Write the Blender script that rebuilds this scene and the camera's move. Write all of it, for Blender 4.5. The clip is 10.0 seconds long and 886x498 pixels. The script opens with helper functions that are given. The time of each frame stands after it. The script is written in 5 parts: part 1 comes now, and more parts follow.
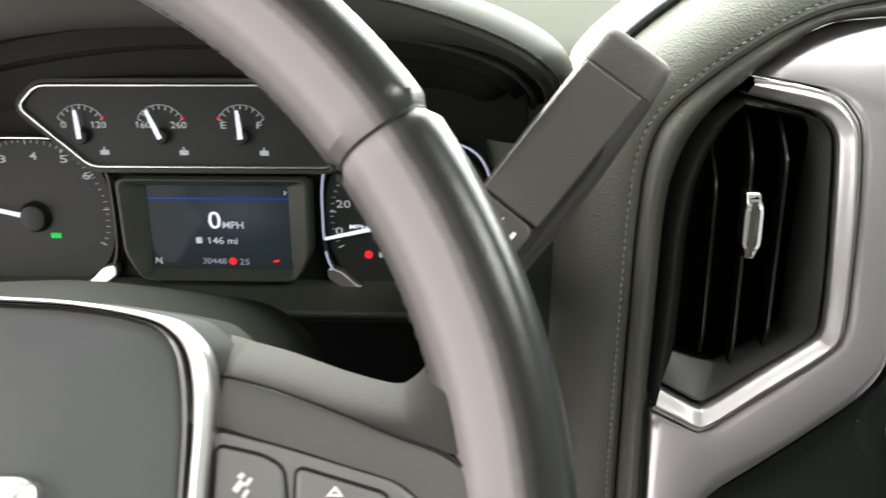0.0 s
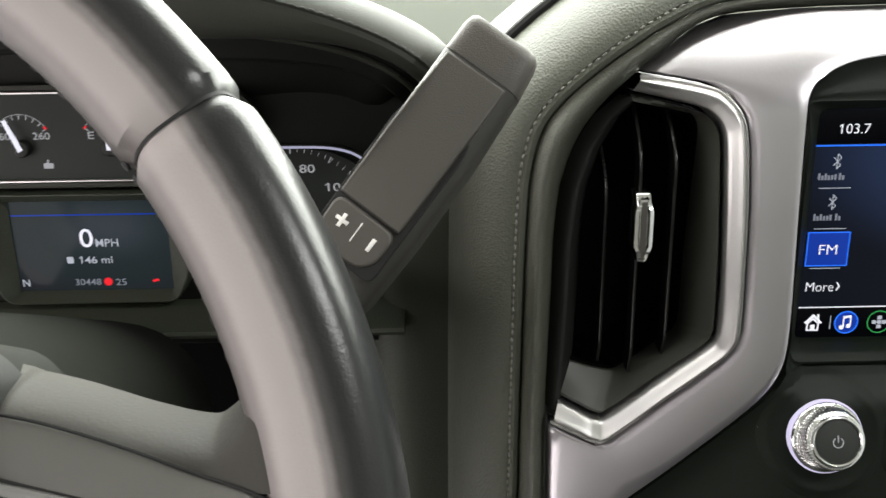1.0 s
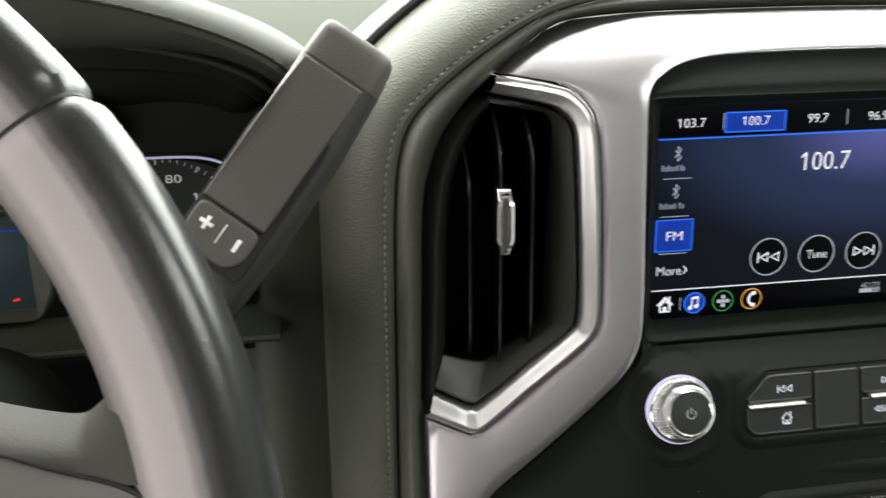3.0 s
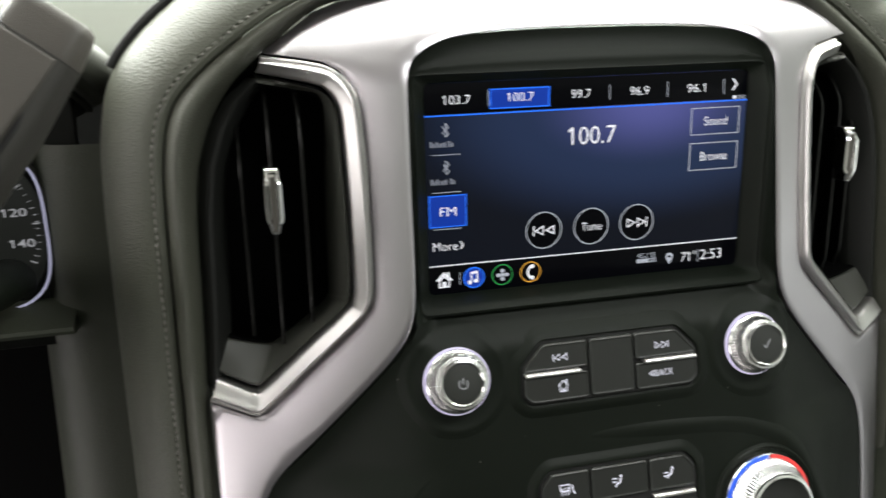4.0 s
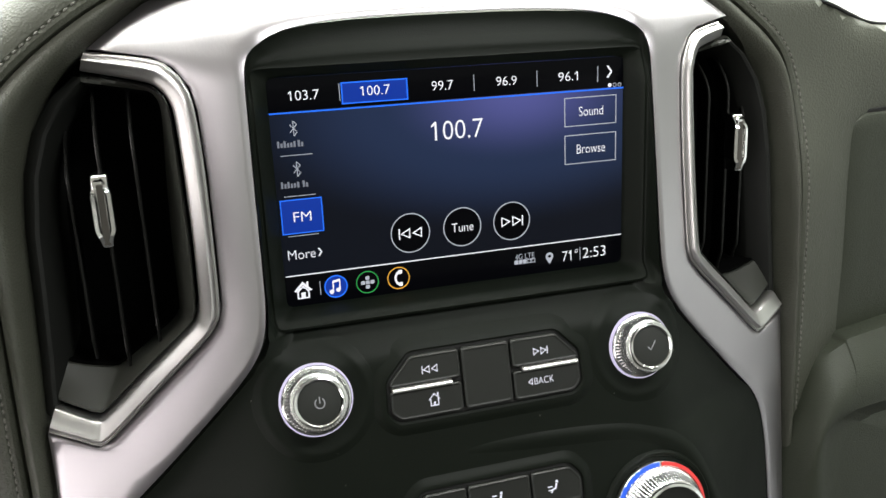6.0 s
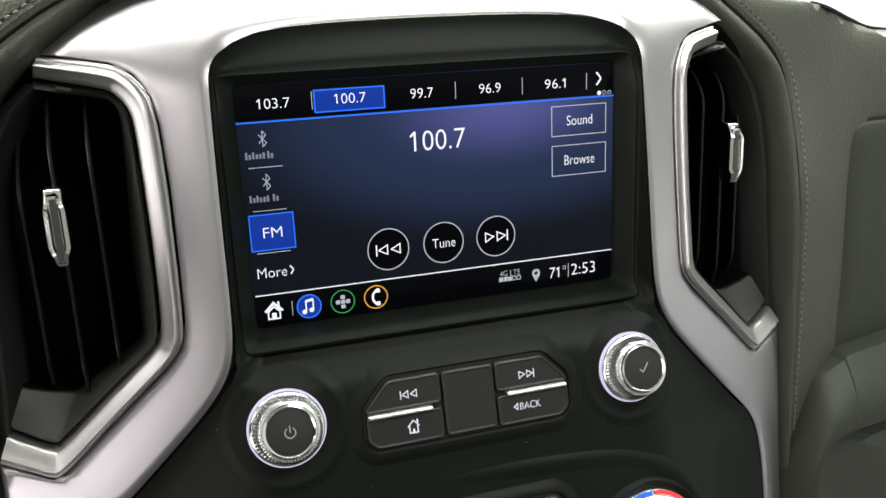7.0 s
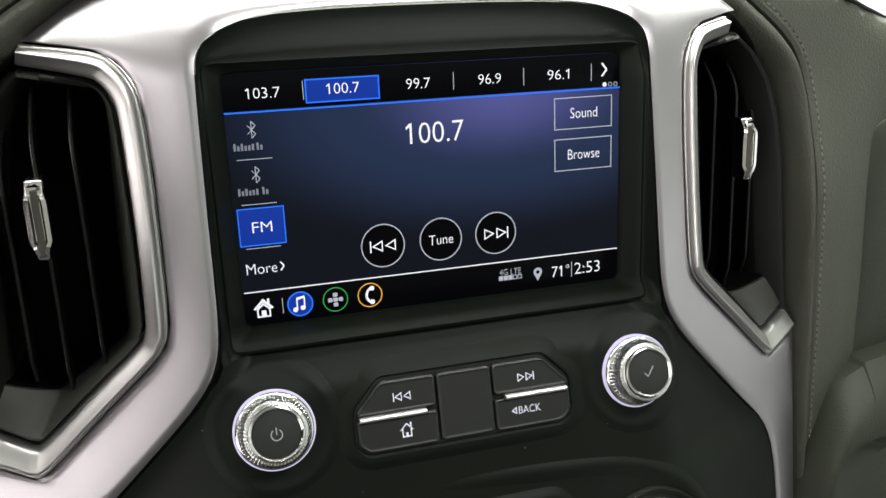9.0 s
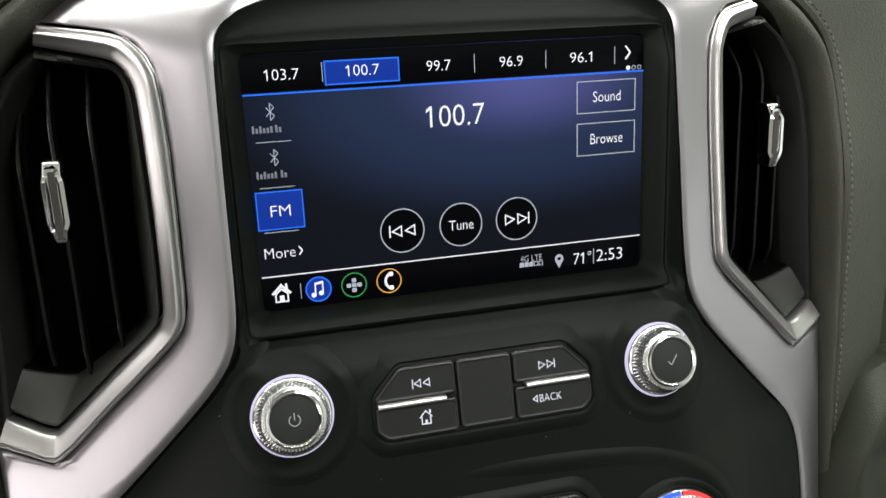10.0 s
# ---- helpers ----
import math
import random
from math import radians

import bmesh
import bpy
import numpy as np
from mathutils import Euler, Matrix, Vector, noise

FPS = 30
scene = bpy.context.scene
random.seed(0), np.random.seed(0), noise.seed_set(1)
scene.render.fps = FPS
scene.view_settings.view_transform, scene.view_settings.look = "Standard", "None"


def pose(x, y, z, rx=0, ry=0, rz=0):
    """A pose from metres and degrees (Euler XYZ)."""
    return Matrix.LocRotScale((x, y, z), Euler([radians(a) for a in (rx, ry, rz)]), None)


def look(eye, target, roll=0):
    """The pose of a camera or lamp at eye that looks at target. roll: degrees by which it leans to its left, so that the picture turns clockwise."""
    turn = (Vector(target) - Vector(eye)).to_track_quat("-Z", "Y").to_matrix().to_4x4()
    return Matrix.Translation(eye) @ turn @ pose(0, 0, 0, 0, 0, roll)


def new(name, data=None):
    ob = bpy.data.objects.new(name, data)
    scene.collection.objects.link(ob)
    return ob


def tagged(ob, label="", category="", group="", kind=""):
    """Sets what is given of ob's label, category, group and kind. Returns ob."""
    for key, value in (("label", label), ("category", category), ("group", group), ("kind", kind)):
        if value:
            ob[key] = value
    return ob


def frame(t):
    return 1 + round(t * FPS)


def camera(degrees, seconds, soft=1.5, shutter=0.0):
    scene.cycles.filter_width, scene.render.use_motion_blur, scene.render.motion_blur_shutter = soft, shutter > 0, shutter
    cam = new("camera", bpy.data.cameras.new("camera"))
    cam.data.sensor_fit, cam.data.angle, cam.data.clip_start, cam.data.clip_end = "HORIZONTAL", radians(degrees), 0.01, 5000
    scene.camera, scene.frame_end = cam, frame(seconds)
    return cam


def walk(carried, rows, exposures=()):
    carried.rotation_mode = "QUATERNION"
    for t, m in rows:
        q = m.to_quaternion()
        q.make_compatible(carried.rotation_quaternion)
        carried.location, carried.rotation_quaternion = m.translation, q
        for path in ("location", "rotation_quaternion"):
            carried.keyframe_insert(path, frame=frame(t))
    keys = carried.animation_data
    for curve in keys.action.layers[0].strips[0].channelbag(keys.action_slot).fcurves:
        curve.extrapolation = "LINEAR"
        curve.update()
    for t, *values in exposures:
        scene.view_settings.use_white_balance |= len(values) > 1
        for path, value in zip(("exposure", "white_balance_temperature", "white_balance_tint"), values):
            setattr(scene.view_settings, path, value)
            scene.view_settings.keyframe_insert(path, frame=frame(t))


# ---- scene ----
cam = camera(54.8, 10.0, shutter=0.5)
PATH = [
    (0, (-0.282, -0.391, 1.114), (-0.398, 1.509, 0.5), -0.4),
    (0.5, (-0.265, -0.377, 1.108), (-0.316, 1.531, 0.509), -0.4),
    (1, (-0.257, -0.367, 1.104), (-0.225, 1.546, 0.522), -0.7),
    (1.5, (-0.257, -0.364, 1.103), (-0.151, 1.548, 0.526), -1.0),
    (2, (-0.26, -0.365, 1.102), (-0.097, 1.541, 0.519), -1.1),
    (2.2, (-0.261, -0.366, 1.103), (-0.078, 1.537, 0.518), -1.0),
    (3.3, (-0.238, -0.39, 1.101), (0.114, 1.499, 0.548), -1.0),
    (3.5, (-0.218, -0.398, 1.1), (0.161, 1.485, 0.544), -1.0),
    (4, (-0.18, -0.402, 1.085), (0.287, 1.468, 0.55), -1.4),
    (4.5, (-0.151, -0.394, 1.082), (0.365, 1.463, 0.548), -2.3),
    (5, (-0.135, -0.388, 1.072), (0.389, 1.467, 0.536), -2.7),
    (5.5, (-0.13, -0.389, 1.077), (0.405, 1.462, 0.539), -2.7),
    (7, (-0.113, -0.365, 1.076), (0.458, 1.478, 0.551), -2.5),
    (7.5, (-0.107, -0.353, 1.07), (0.455, 1.493, 0.547), -2.5),
    (8, (-0.1, -0.352, 1.07), (0.45, 1.498, 0.546), -2.5),
    (8.5, (-0.103, -0.351, 1.067), (0.432, 1.503, 0.539), -2.4),
    (9, (-0.099, -0.355, 1.07), (0.426, 1.503, 0.549), -2.4),
    (9.5, (-0.101, -0.353, 1.069), (0.405, 1.51, 0.545), -2.4),
    (10, (-0.1, -0.351, 1.063), (0.389, 1.517, 0.541), -2.5),
]
walk(cam, [(t, look(eye, target, roll)) for t, eye, target, roll in PATH], [(0, 0.34), (0.5, 0.14), (1.2, 0.06), (2.5, 0.04), (3.5, 0.10), (5.0, 0.0), (6.5, 0.06), (8.5, 0.0), (10, 0.0)])

# ---- light ----
world = bpy.data.worlds.new("hall")
scene.world = world
world.use_nodes = True
wn = world.node_tree
wn.nodes["Background"].inputs[0].default_value = (0.94, 1.0, 0.89, 1)
wn.nodes["Background"].inputs[1].default_value = 0.70


def area_lamp(name, eye, target, sx, sy, power, colour):
    lamp = bpy.data.lights.new(name, "AREA")
    lamp.shape, lamp.size, lamp.size_y, lamp.energy, lamp.color = "RECTANGLE", sx, sy, power, colour
    ob = new(name, lamp)
    ob.matrix_basis = look(eye, target)
    return ob


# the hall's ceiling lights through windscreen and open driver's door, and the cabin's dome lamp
area_lamp("hall_light_windscreen", (0.0, 0.30, 1.35), (0.0, -0.30, 0.55), 1.45, 0.80, 58, (0.97, 1.0, 0.93))
area_lamp("hall_light_door", (-0.97, -0.42, 0.94), (0.3, -0.35, 0.92), 1.3, 1.06, 15, (1.0, 0.92, 0.925))
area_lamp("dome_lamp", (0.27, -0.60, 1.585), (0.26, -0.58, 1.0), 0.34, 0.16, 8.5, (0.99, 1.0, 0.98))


# ---- materials ----
def material(name, colour, rough=0.5, metal=0.0, grain=0.0, scale=900.0, blotch=0.12, cells=False, coat=0.0, glow=None, power=1.0, stretch=(1, 1, 1), spec=0.5, vary=0.07, plain=False):
    m = bpy.data.materials.new(name)
    m.use_nodes = True
    nt = m.node_tree
    b = nt.nodes["Principled BSDF"]
    b.inputs["Roughness"].default_value = rough
    b.inputs["Metallic"].default_value = metal
    b.inputs["Coat Weight"].default_value = coat
    b.inputs["Specular IOR Level"].default_value = spec
    if plain:
        b.inputs["Base Color"].default_value = (*colour, 1)
        return m
    if glow:
        b.inputs["Specular IOR Level"].default_value = 0.06
        b.inputs["Base Color"].default_value = (*[c * 0.2 for c in glow], 1)
        b.inputs["Emission Color"].default_value = (*glow, 1)
        b.inputs["Emission Strength"].default_value = power
        return m
    tc = nt.nodes.new("ShaderNodeTexCoord")
    mp = nt.nodes.new("ShaderNodeMapping")
    mp.inputs["Scale"].default_value = stretch
    nt.links.new(tc.outputs["Object"], mp.inputs["Vector"])
    big = nt.nodes.new("ShaderNodeTexNoise")
    big.inputs["Scale"].default_value = 38
    big.inputs["Detail"].default_value = 5
    nt.links.new(tc.outputs["Object"], big.inputs["Vector"])
    mix = nt.nodes.new("ShaderNodeMix")
    mix.data_type = "RGBA"
    mix.inputs[6].default_value = (*[c * (1 - blotch) for c in colour], 1)
    mix.inputs[7].default_value = (*[min(1, c * (1 + blotch)) for c in colour], 1)
    nt.links.new(big.outputs["Fac"], mix.inputs[0])
    nt.links.new(mix.outputs[2], b.inputs["Base Color"])
    fine = nt.nodes.new("ShaderNodeTexVoronoi" if cells else "ShaderNodeTexNoise")
    fine.inputs["Scale"].default_value = scale
    nt.links.new(mp.outputs["Vector"], fine.inputs["Vector"])
    out = fine.outputs["Distance"] if cells else fine.outputs["Fac"]
    ramp = nt.nodes.new("ShaderNodeMapRange")
    ramp.inputs["To Min"].default_value = max(0.02, rough - vary)
    ramp.inputs["To Max"].default_value = min(1, rough + vary)
    both = nt.nodes.new("ShaderNodeMath")
    both.operation = "MULTIPLY_ADD"
    both.inputs[1].default_value = 0.55
    nt.links.new(out, both.inputs[0])
    half = nt.nodes.new("ShaderNodeMath")
    half.operation = "MULTIPLY"
    half.inputs[1].default_value = 0.55
    nt.links.new(big.outputs["Fac"], half.inputs[0])
    nt.links.new(half.outputs[0], both.inputs[2])
    nt.links.new(both.outputs[0], ramp.inputs["Value"])
    nt.links.new(ramp.outputs["Result"], b.inputs["Roughness"])
    if grain:
        bump = nt.nodes.new("ShaderNodeBump")
        bump.inputs["Strength"].default_value = grain
        bump.inputs["Distance"].default_value = 0.0004
        nt.links.new(out, bump.inputs["Height"])
        nt.links.new(bump.outputs["Normal"], b.inputs["Normal"])
    return m


LEATHER = material("grained_black_leather", (0.052, 0.055, 0.041), 0.52, grain=0.7, scale=820, cells=True, spec=0.45)
ROLL_SKIN = material("grained_leather_roll", (0.052, 0.054, 0.041), 0.46, grain=0.62, scale=880, cells=True)
# dark plastic; on glove box and compartment door it holds the lower dash's shade
LOWER_SKIN = material("hard_lower_dash_plastic", (0.028, 0.032, 0.022), 0.5, grain=0.5, scale=1100, cells=True, spec=0.3)
TOP_SKIN = material("matt_dash_top_skin", (0.030, 0.032, 0.026), 0.8, grain=0.25, scale=1300, cells=True, spec=0.04)
HOOD_SKIN = material("soft_hood_skin", (0.025, 0.026, 0.021), 0.58, grain=0.22, scale=1500, cells=True, spec=0.22)
WHEEL_LEATHER = material("wheel_leather_door_light", (0.016, 0.0155, 0.015), 0.31, grain=0.16, scale=1300, spec=0.32)
PLASTIC = material("black_moulded_plastic", (0.0046, 0.0064, 0.0042), 0.5, grain=0.22, scale=1800, spec=0.12)
wl = WHEEL_LEATHER.node_tree
crease = wl.nodes.new("ShaderNodeTexNoise")
crease.inputs["Scale"].default_value, crease.inputs["Detail"].default_value, crease.inputs["Distortion"].default_value = 210, 6, 1.6
bump2 = wl.nodes.new("ShaderNodeBump")
bump2.inputs["Strength"].default_value, bump2.inputs["Distance"].default_value = 0.11, 0.0005
old = next(n for n in wl.nodes if n.type == "BUMP")
coords = next(n for n in wl.nodes if n.type == "TEX_COORD")
wl.links.new(coords.outputs["Object"], crease.inputs["Vector"])
wl.links.new(crease.outputs["Fac"], bump2.inputs["Height"])
wl.links.new(old.outputs["Normal"], bump2.inputs["Normal"])
wl.links.new(bump2.outputs["Normal"], wl.nodes["Principled BSDF"].inputs["Normal"])
# painted door light: a paler grip band between two radii from the wheel's axis
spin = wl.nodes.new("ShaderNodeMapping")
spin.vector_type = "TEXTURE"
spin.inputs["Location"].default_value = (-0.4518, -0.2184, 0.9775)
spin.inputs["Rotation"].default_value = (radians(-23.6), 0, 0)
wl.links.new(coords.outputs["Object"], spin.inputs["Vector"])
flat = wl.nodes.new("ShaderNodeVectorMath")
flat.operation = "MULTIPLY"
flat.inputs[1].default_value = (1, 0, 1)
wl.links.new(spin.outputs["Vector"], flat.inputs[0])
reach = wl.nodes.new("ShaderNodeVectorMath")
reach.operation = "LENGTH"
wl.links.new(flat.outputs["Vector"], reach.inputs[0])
band_noise = wl.nodes.new("ShaderNodeTexNoise")
band_noise.inputs["Scale"].default_value, band_noise.inputs["Detail"].default_value = 260, 7
wl.links.new(coords.outputs["Object"], band_noise.inputs["Vector"])
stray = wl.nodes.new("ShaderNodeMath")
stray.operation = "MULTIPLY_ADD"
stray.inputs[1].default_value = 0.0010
wl.links.new(band_noise.outputs["Fac"], stray.inputs[0])
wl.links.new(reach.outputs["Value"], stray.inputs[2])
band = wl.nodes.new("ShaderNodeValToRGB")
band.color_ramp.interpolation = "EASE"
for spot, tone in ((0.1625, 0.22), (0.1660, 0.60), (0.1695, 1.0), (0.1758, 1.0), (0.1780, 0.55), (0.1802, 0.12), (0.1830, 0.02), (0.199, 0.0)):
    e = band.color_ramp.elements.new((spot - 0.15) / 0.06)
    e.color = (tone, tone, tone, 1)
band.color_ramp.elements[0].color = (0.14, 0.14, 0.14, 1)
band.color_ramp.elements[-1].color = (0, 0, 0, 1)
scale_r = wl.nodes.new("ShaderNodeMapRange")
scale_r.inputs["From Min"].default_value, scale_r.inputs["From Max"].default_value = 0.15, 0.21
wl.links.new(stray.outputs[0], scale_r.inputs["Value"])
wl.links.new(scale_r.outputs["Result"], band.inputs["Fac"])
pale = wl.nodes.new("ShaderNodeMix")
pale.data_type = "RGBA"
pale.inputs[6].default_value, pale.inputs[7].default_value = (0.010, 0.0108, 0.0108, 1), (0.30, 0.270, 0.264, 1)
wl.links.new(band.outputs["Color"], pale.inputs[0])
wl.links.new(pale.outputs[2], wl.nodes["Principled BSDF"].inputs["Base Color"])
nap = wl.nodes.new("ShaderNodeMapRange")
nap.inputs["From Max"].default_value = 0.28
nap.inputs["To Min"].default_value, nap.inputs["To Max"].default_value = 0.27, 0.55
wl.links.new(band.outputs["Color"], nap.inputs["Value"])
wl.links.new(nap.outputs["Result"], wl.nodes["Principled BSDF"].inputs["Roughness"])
DARK = material("dark_matt_plastic", (0.006, 0.0065, 0.0055), 0.6, grain=0.1, scale=1500, spec=0.3)
LIP_SKIN = material("grey_vent_plastic", (0.026, 0.027, 0.022), 0.5, grain=0.12, scale=1800)
SPOKE_LEATHER = material("spoke_leather", (0.043, 0.041, 0.036), 0.6, grain=0.22, scale=1100, spec=0.13)
SPOKE_SKIN = material("spoke_soft_plastic", (0.098, 0.095, 0.086), 0.58, grain=0.2, scale=1500, spec=0.3)
DEEP = material("black_hood_lining", (0.0055, 0.006, 0.005), 0.6, grain=0.1, scale=1500, spec=0.16)
SHROUD = material("matt_column_plastic", (0.012, 0.013, 0.0105), 0.7, grain=0.15, scale=1500, spec=0.10)
SLAT = material("vent_slat_plastic", (0.006, 0.006, 0.0055), 0.28, grain=0.08, scale=1800, spec=0.3)
# near-black for shade: in the vent ducts, on slat sides, under the dash
SHADE_BLACK = material("shade_black", (0.0015, 0.0015, 0.0015), 0.8, spec=0.03)
# lever plastic darkened: shade on the lever's right side put into the colour
LEVER_SHADED = material("lever_shaded_plastic", (0.027, 0.0255, 0.022), 0.46, grain=0.3, scale=2000)
LEVER = material("lever_grained_plastic", (0.052, 0.047, 0.040), 0.46, grain=0.35, scale=2000)
COVER = material("smooth_satin_plastic", (0.095, 0.099, 0.102), 0.3, grain=0.02, scale=1500)
BUTTON = material("button_rubberised_plastic", (0.0075, 0.0085, 0.0068), 0.45, grain=0.15, scale=1800)
SILVER = material("brushed_silver_paint", (0.44, 0.42, 0.44), 0.35, metal=1.0, grain=0.07, scale=900, blotch=0.04, stretch=(1, 1, 0.05), vary=0.045)
CHROME = material("satin_chrome", (0.60, 0.59, 0.58), 0.38, metal=1.0, plain=True)
BRIGHT = material("bright_chrome", (0.88, 0.88, 0.87), 0.14, metal=1.0, plain=True)
GRIP_METAL = material("knurled_chrome", (0.84, 0.84, 0.83), 0.2, metal=1.0, plain=True)
THREAD = material("grey_thread", (0.15, 0.147, 0.13), 0.7, grain=0.3, scale=3000)
DARK_THREAD = material("black_thread", (0.02, 0.02, 0.02), 0.7)
GAP = material("shadow_gap_rubber", (0.004, 0.004, 0.004), 0.8)
DIAL_FACE = material("gauge_face", (0.015, 0.017, 0.015), 0.55, grain=0.1, scale=1500, spec=0.2)
ROOF_CLOTH = material("dark_grey_roof_cloth", (0.22, 0.215, 0.20), 0.9, grain=0.4, scale=800)
DOOR_REFLECTOR = material("grey_door_reflector", (0.46, 0.48, 0.48), 0.8, grain=0.3, scale=800)
CARPET = material("dark_carpet", (0.03, 0.03, 0.03), 0.95, grain=0.8, scale=500)
SEAT_SKIN = material("black_seat_leather", (0.05, 0.05, 0.048), 0.5, grain=0.4, scale=500, cells=True)
CONCRETE = material("pale_hall_floor", (0.70, 0.70, 0.68), 0.6, grain=0.2, scale=60)
SWITCH = material("switch_grey_plastic", (0.16, 0.157, 0.148), 0.45, grain=0.08, scale=1800)
RING_LIGHT = material("gauge_ring_light", (1, 1, 1), glow=(0.62, 0.62, 0.85), power=0.5)
PRINT = material("white_print", (0.75, 0.73, 0.70), 0.5)
UI_WHITE = material("ui_white", (1, 1, 1), glow=(0.93, 0.94, 1.0), power=0.84, rough=0.2)
UI_GREY = material("ui_grey", (1, 1, 1), glow=(0.30, 0.32, 0.38), power=0.55, rough=0.2)
UI_DIM = material("ui_dim", (1, 1, 1), glow=(0.62, 0.66, 0.75), power=0.55, rough=0.2)
UI_BLUE = material("ui_blue", (1, 1, 1), glow=(0.025, 0.17, 0.95), power=0.95, rough=0.2)
UI_FILL = material("ui_blue_fill", (1, 1, 1), glow=(0.009, 0.040, 0.33), power=0.85, rough=0.2)
UI_BLACK = material("ui_black", (1, 1, 1), glow=(0.0012, 0.0013, 0.002), power=1.0, rough=0.2)
UI_GREEN = material("ui_green", (1, 1, 1), glow=(0.03, 0.28, 0.07), power=0.9, rough=0.2)
UI_AMBER = material("ui_amber", (1, 1, 1), glow=(0.75, 0.36, 0.05), power=0.9, rough=0.2)
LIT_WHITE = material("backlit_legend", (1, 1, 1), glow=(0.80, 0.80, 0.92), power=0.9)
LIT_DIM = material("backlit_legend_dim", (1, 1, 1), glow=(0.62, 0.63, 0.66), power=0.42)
HALO = material("backlit_halo", (1, 1, 1), glow=(0.74, 0.68, 0.92), power=0.75)
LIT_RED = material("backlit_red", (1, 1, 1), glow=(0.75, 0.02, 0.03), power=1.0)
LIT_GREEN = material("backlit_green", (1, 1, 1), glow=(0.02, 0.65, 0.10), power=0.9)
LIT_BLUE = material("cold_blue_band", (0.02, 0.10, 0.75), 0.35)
HOT_RED = material("hot_red_band", (0.62, 0.03, 0.03), 0.35)


def screen_material(name, centre, spread, top, floor):
    """A lit display: a soft glow that fades to its edges, behind glossy glass."""
    m = bpy.data.materials.new(name)
    m.use_nodes = True
    nt = m.node_tree
    b = nt.nodes["Principled BSDF"]
    b.inputs["Base Color"].default_value = (0.004, 0.004, 0.005, 1)
    b.inputs["Roughness"].default_value = 0.15
    b.inputs["Specular IOR Level"].default_value = 0.06
    tc = nt.nodes.new("ShaderNodeTexCoord")
    mp = nt.nodes.new("ShaderNodeMapping")
    mp.inputs["Location"].default_value = (-centre[0] / spread[0], 0, -centre[1] / spread[1])
    mp.inputs["Scale"].default_value = (1 / spread[0], 0, 1 / spread[1])
    nt.links.new(tc.outputs["Object"], mp.inputs["Vector"])
    g = nt.nodes.new("ShaderNodeTexGradient")
    g.gradient_type = "SPHERICAL"
    nt.links.new(mp.outputs["Vector"], g.inputs["Vector"])
    r = nt.nodes.new("ShaderNodeValToRGB")
    r.color_ramp.interpolation = "EASE"
    r.color_ramp.elements[0].color = (*floor, 1)
    r.color_ramp.elements[1].color = (*top, 1)
    mid = r.color_ramp.elements.new(0.5)
    mid.color = (floor[0] * 0.7 + top[0] * 0.16, floor[1] * 0.7 + top[1] * 0.27, floor[2] * 0.7 + top[2] * 0.22, 1)
    nt.links.new(g.outputs["Fac"], r.inputs["Fac"])
    nt.links.new(r.outputs["Color"], b.inputs["Emission Color"])
    b.inputs["Emission Strength"].default_value = 1.0
    return m


SCREEN = screen_material("display_glow", (0.032, 1.037), (0.140, 0.066), (0.086, 0.093, 0.29), (0.0028, 0.0042, 0.0080))
CLUSTER_SCREEN = screen_material("driver_display_glow", (-0.44, 0.975), (0.085, 0.05), (0.036, 0.045, 0.054), (0.013, 0.015, 0.018))


# ---- mesh helpers ----
def world_of(ob):
    if ob.parent:
        return world_of(ob.parent) @ ob.matrix_parent_inverse @ ob.matrix_basis
    return ob.matrix_basis.copy()


def thing(name, place, label, category, group="", kind=""):
    ob = new(name)
    ob.empty_display_size = 0.02
    ob.matrix_basis = Matrix.Translation(place)
    return tagged(ob, label, category, group, kind)


def part(name, bm, mat, parent=None, label="", sharp=35):
    bmesh.ops.recalc_face_normals(bm, faces=bm.faces)
    # open skins look towards the driver
    total = sum(f.calc_area() for f in bm.faces)
    if sum(f.calc_area() * f.normal.y for f in bm.faces) > 0.15 * total:
        bmesh.ops.reverse_faces(bm, faces=bm.faces)
    me = bpy.data.meshes.new(name)
    bm.to_mesh(me)
    bm.free()
    for p in me.polygons:
        p.use_smooth = True
    me.set_sharp_from_angle(angle=radians(sharp))
    for p in me.polygons:
        if p.loop_total > 4:
            p.use_smooth = False
    me.materials.append(mat)
    ob = new(name, me)
    if parent:
        ob.parent = parent
        ob.matrix_parent_inverse = world_of(parent).inverted()
    if label:
        ob["label"] = label
    return ob


def spline(pts, n, closed=False):
    """n points, evenly spaced along a smooth curve through pts."""
    p = [Vector(q) for q in pts]
    m, dense = len(p), []
    for i in range(m if closed else m - 1):
        a, b, c, d = (p[(i + k) % m] if closed else p[min(max(i + k, 0), m - 1)] for k in (-1, 0, 1, 2))
        for s in range(16):
            t = s / 16
            dense.append(0.5 * (2 * b + (c - a) * t + (2 * a - 5 * b + 4 * c - d) * t * t + (3 * b - a - 3 * c + d) * t ** 3))
    dense.append(p[0] if closed else p[-1])
    return resample(dense, n, closed)


def resample(dense, n, closed=False):
    run = [0.0]
    for a, b in zip(dense, dense[1:]):
        run.append(run[-1] + (b - a).length)
    out, k = [], 0
    for i in range(n):
        want = run[-1] * i / (n if closed else n - 1)
        while k < len(run) - 2 and run[k + 1] < want:
            k += 1
        f = (want - run[k]) / max(1e-9, run[k + 1] - run[k])
        out.append(dense[k].lerp(dense[k + 1], min(1, max(0, f))))
    return out


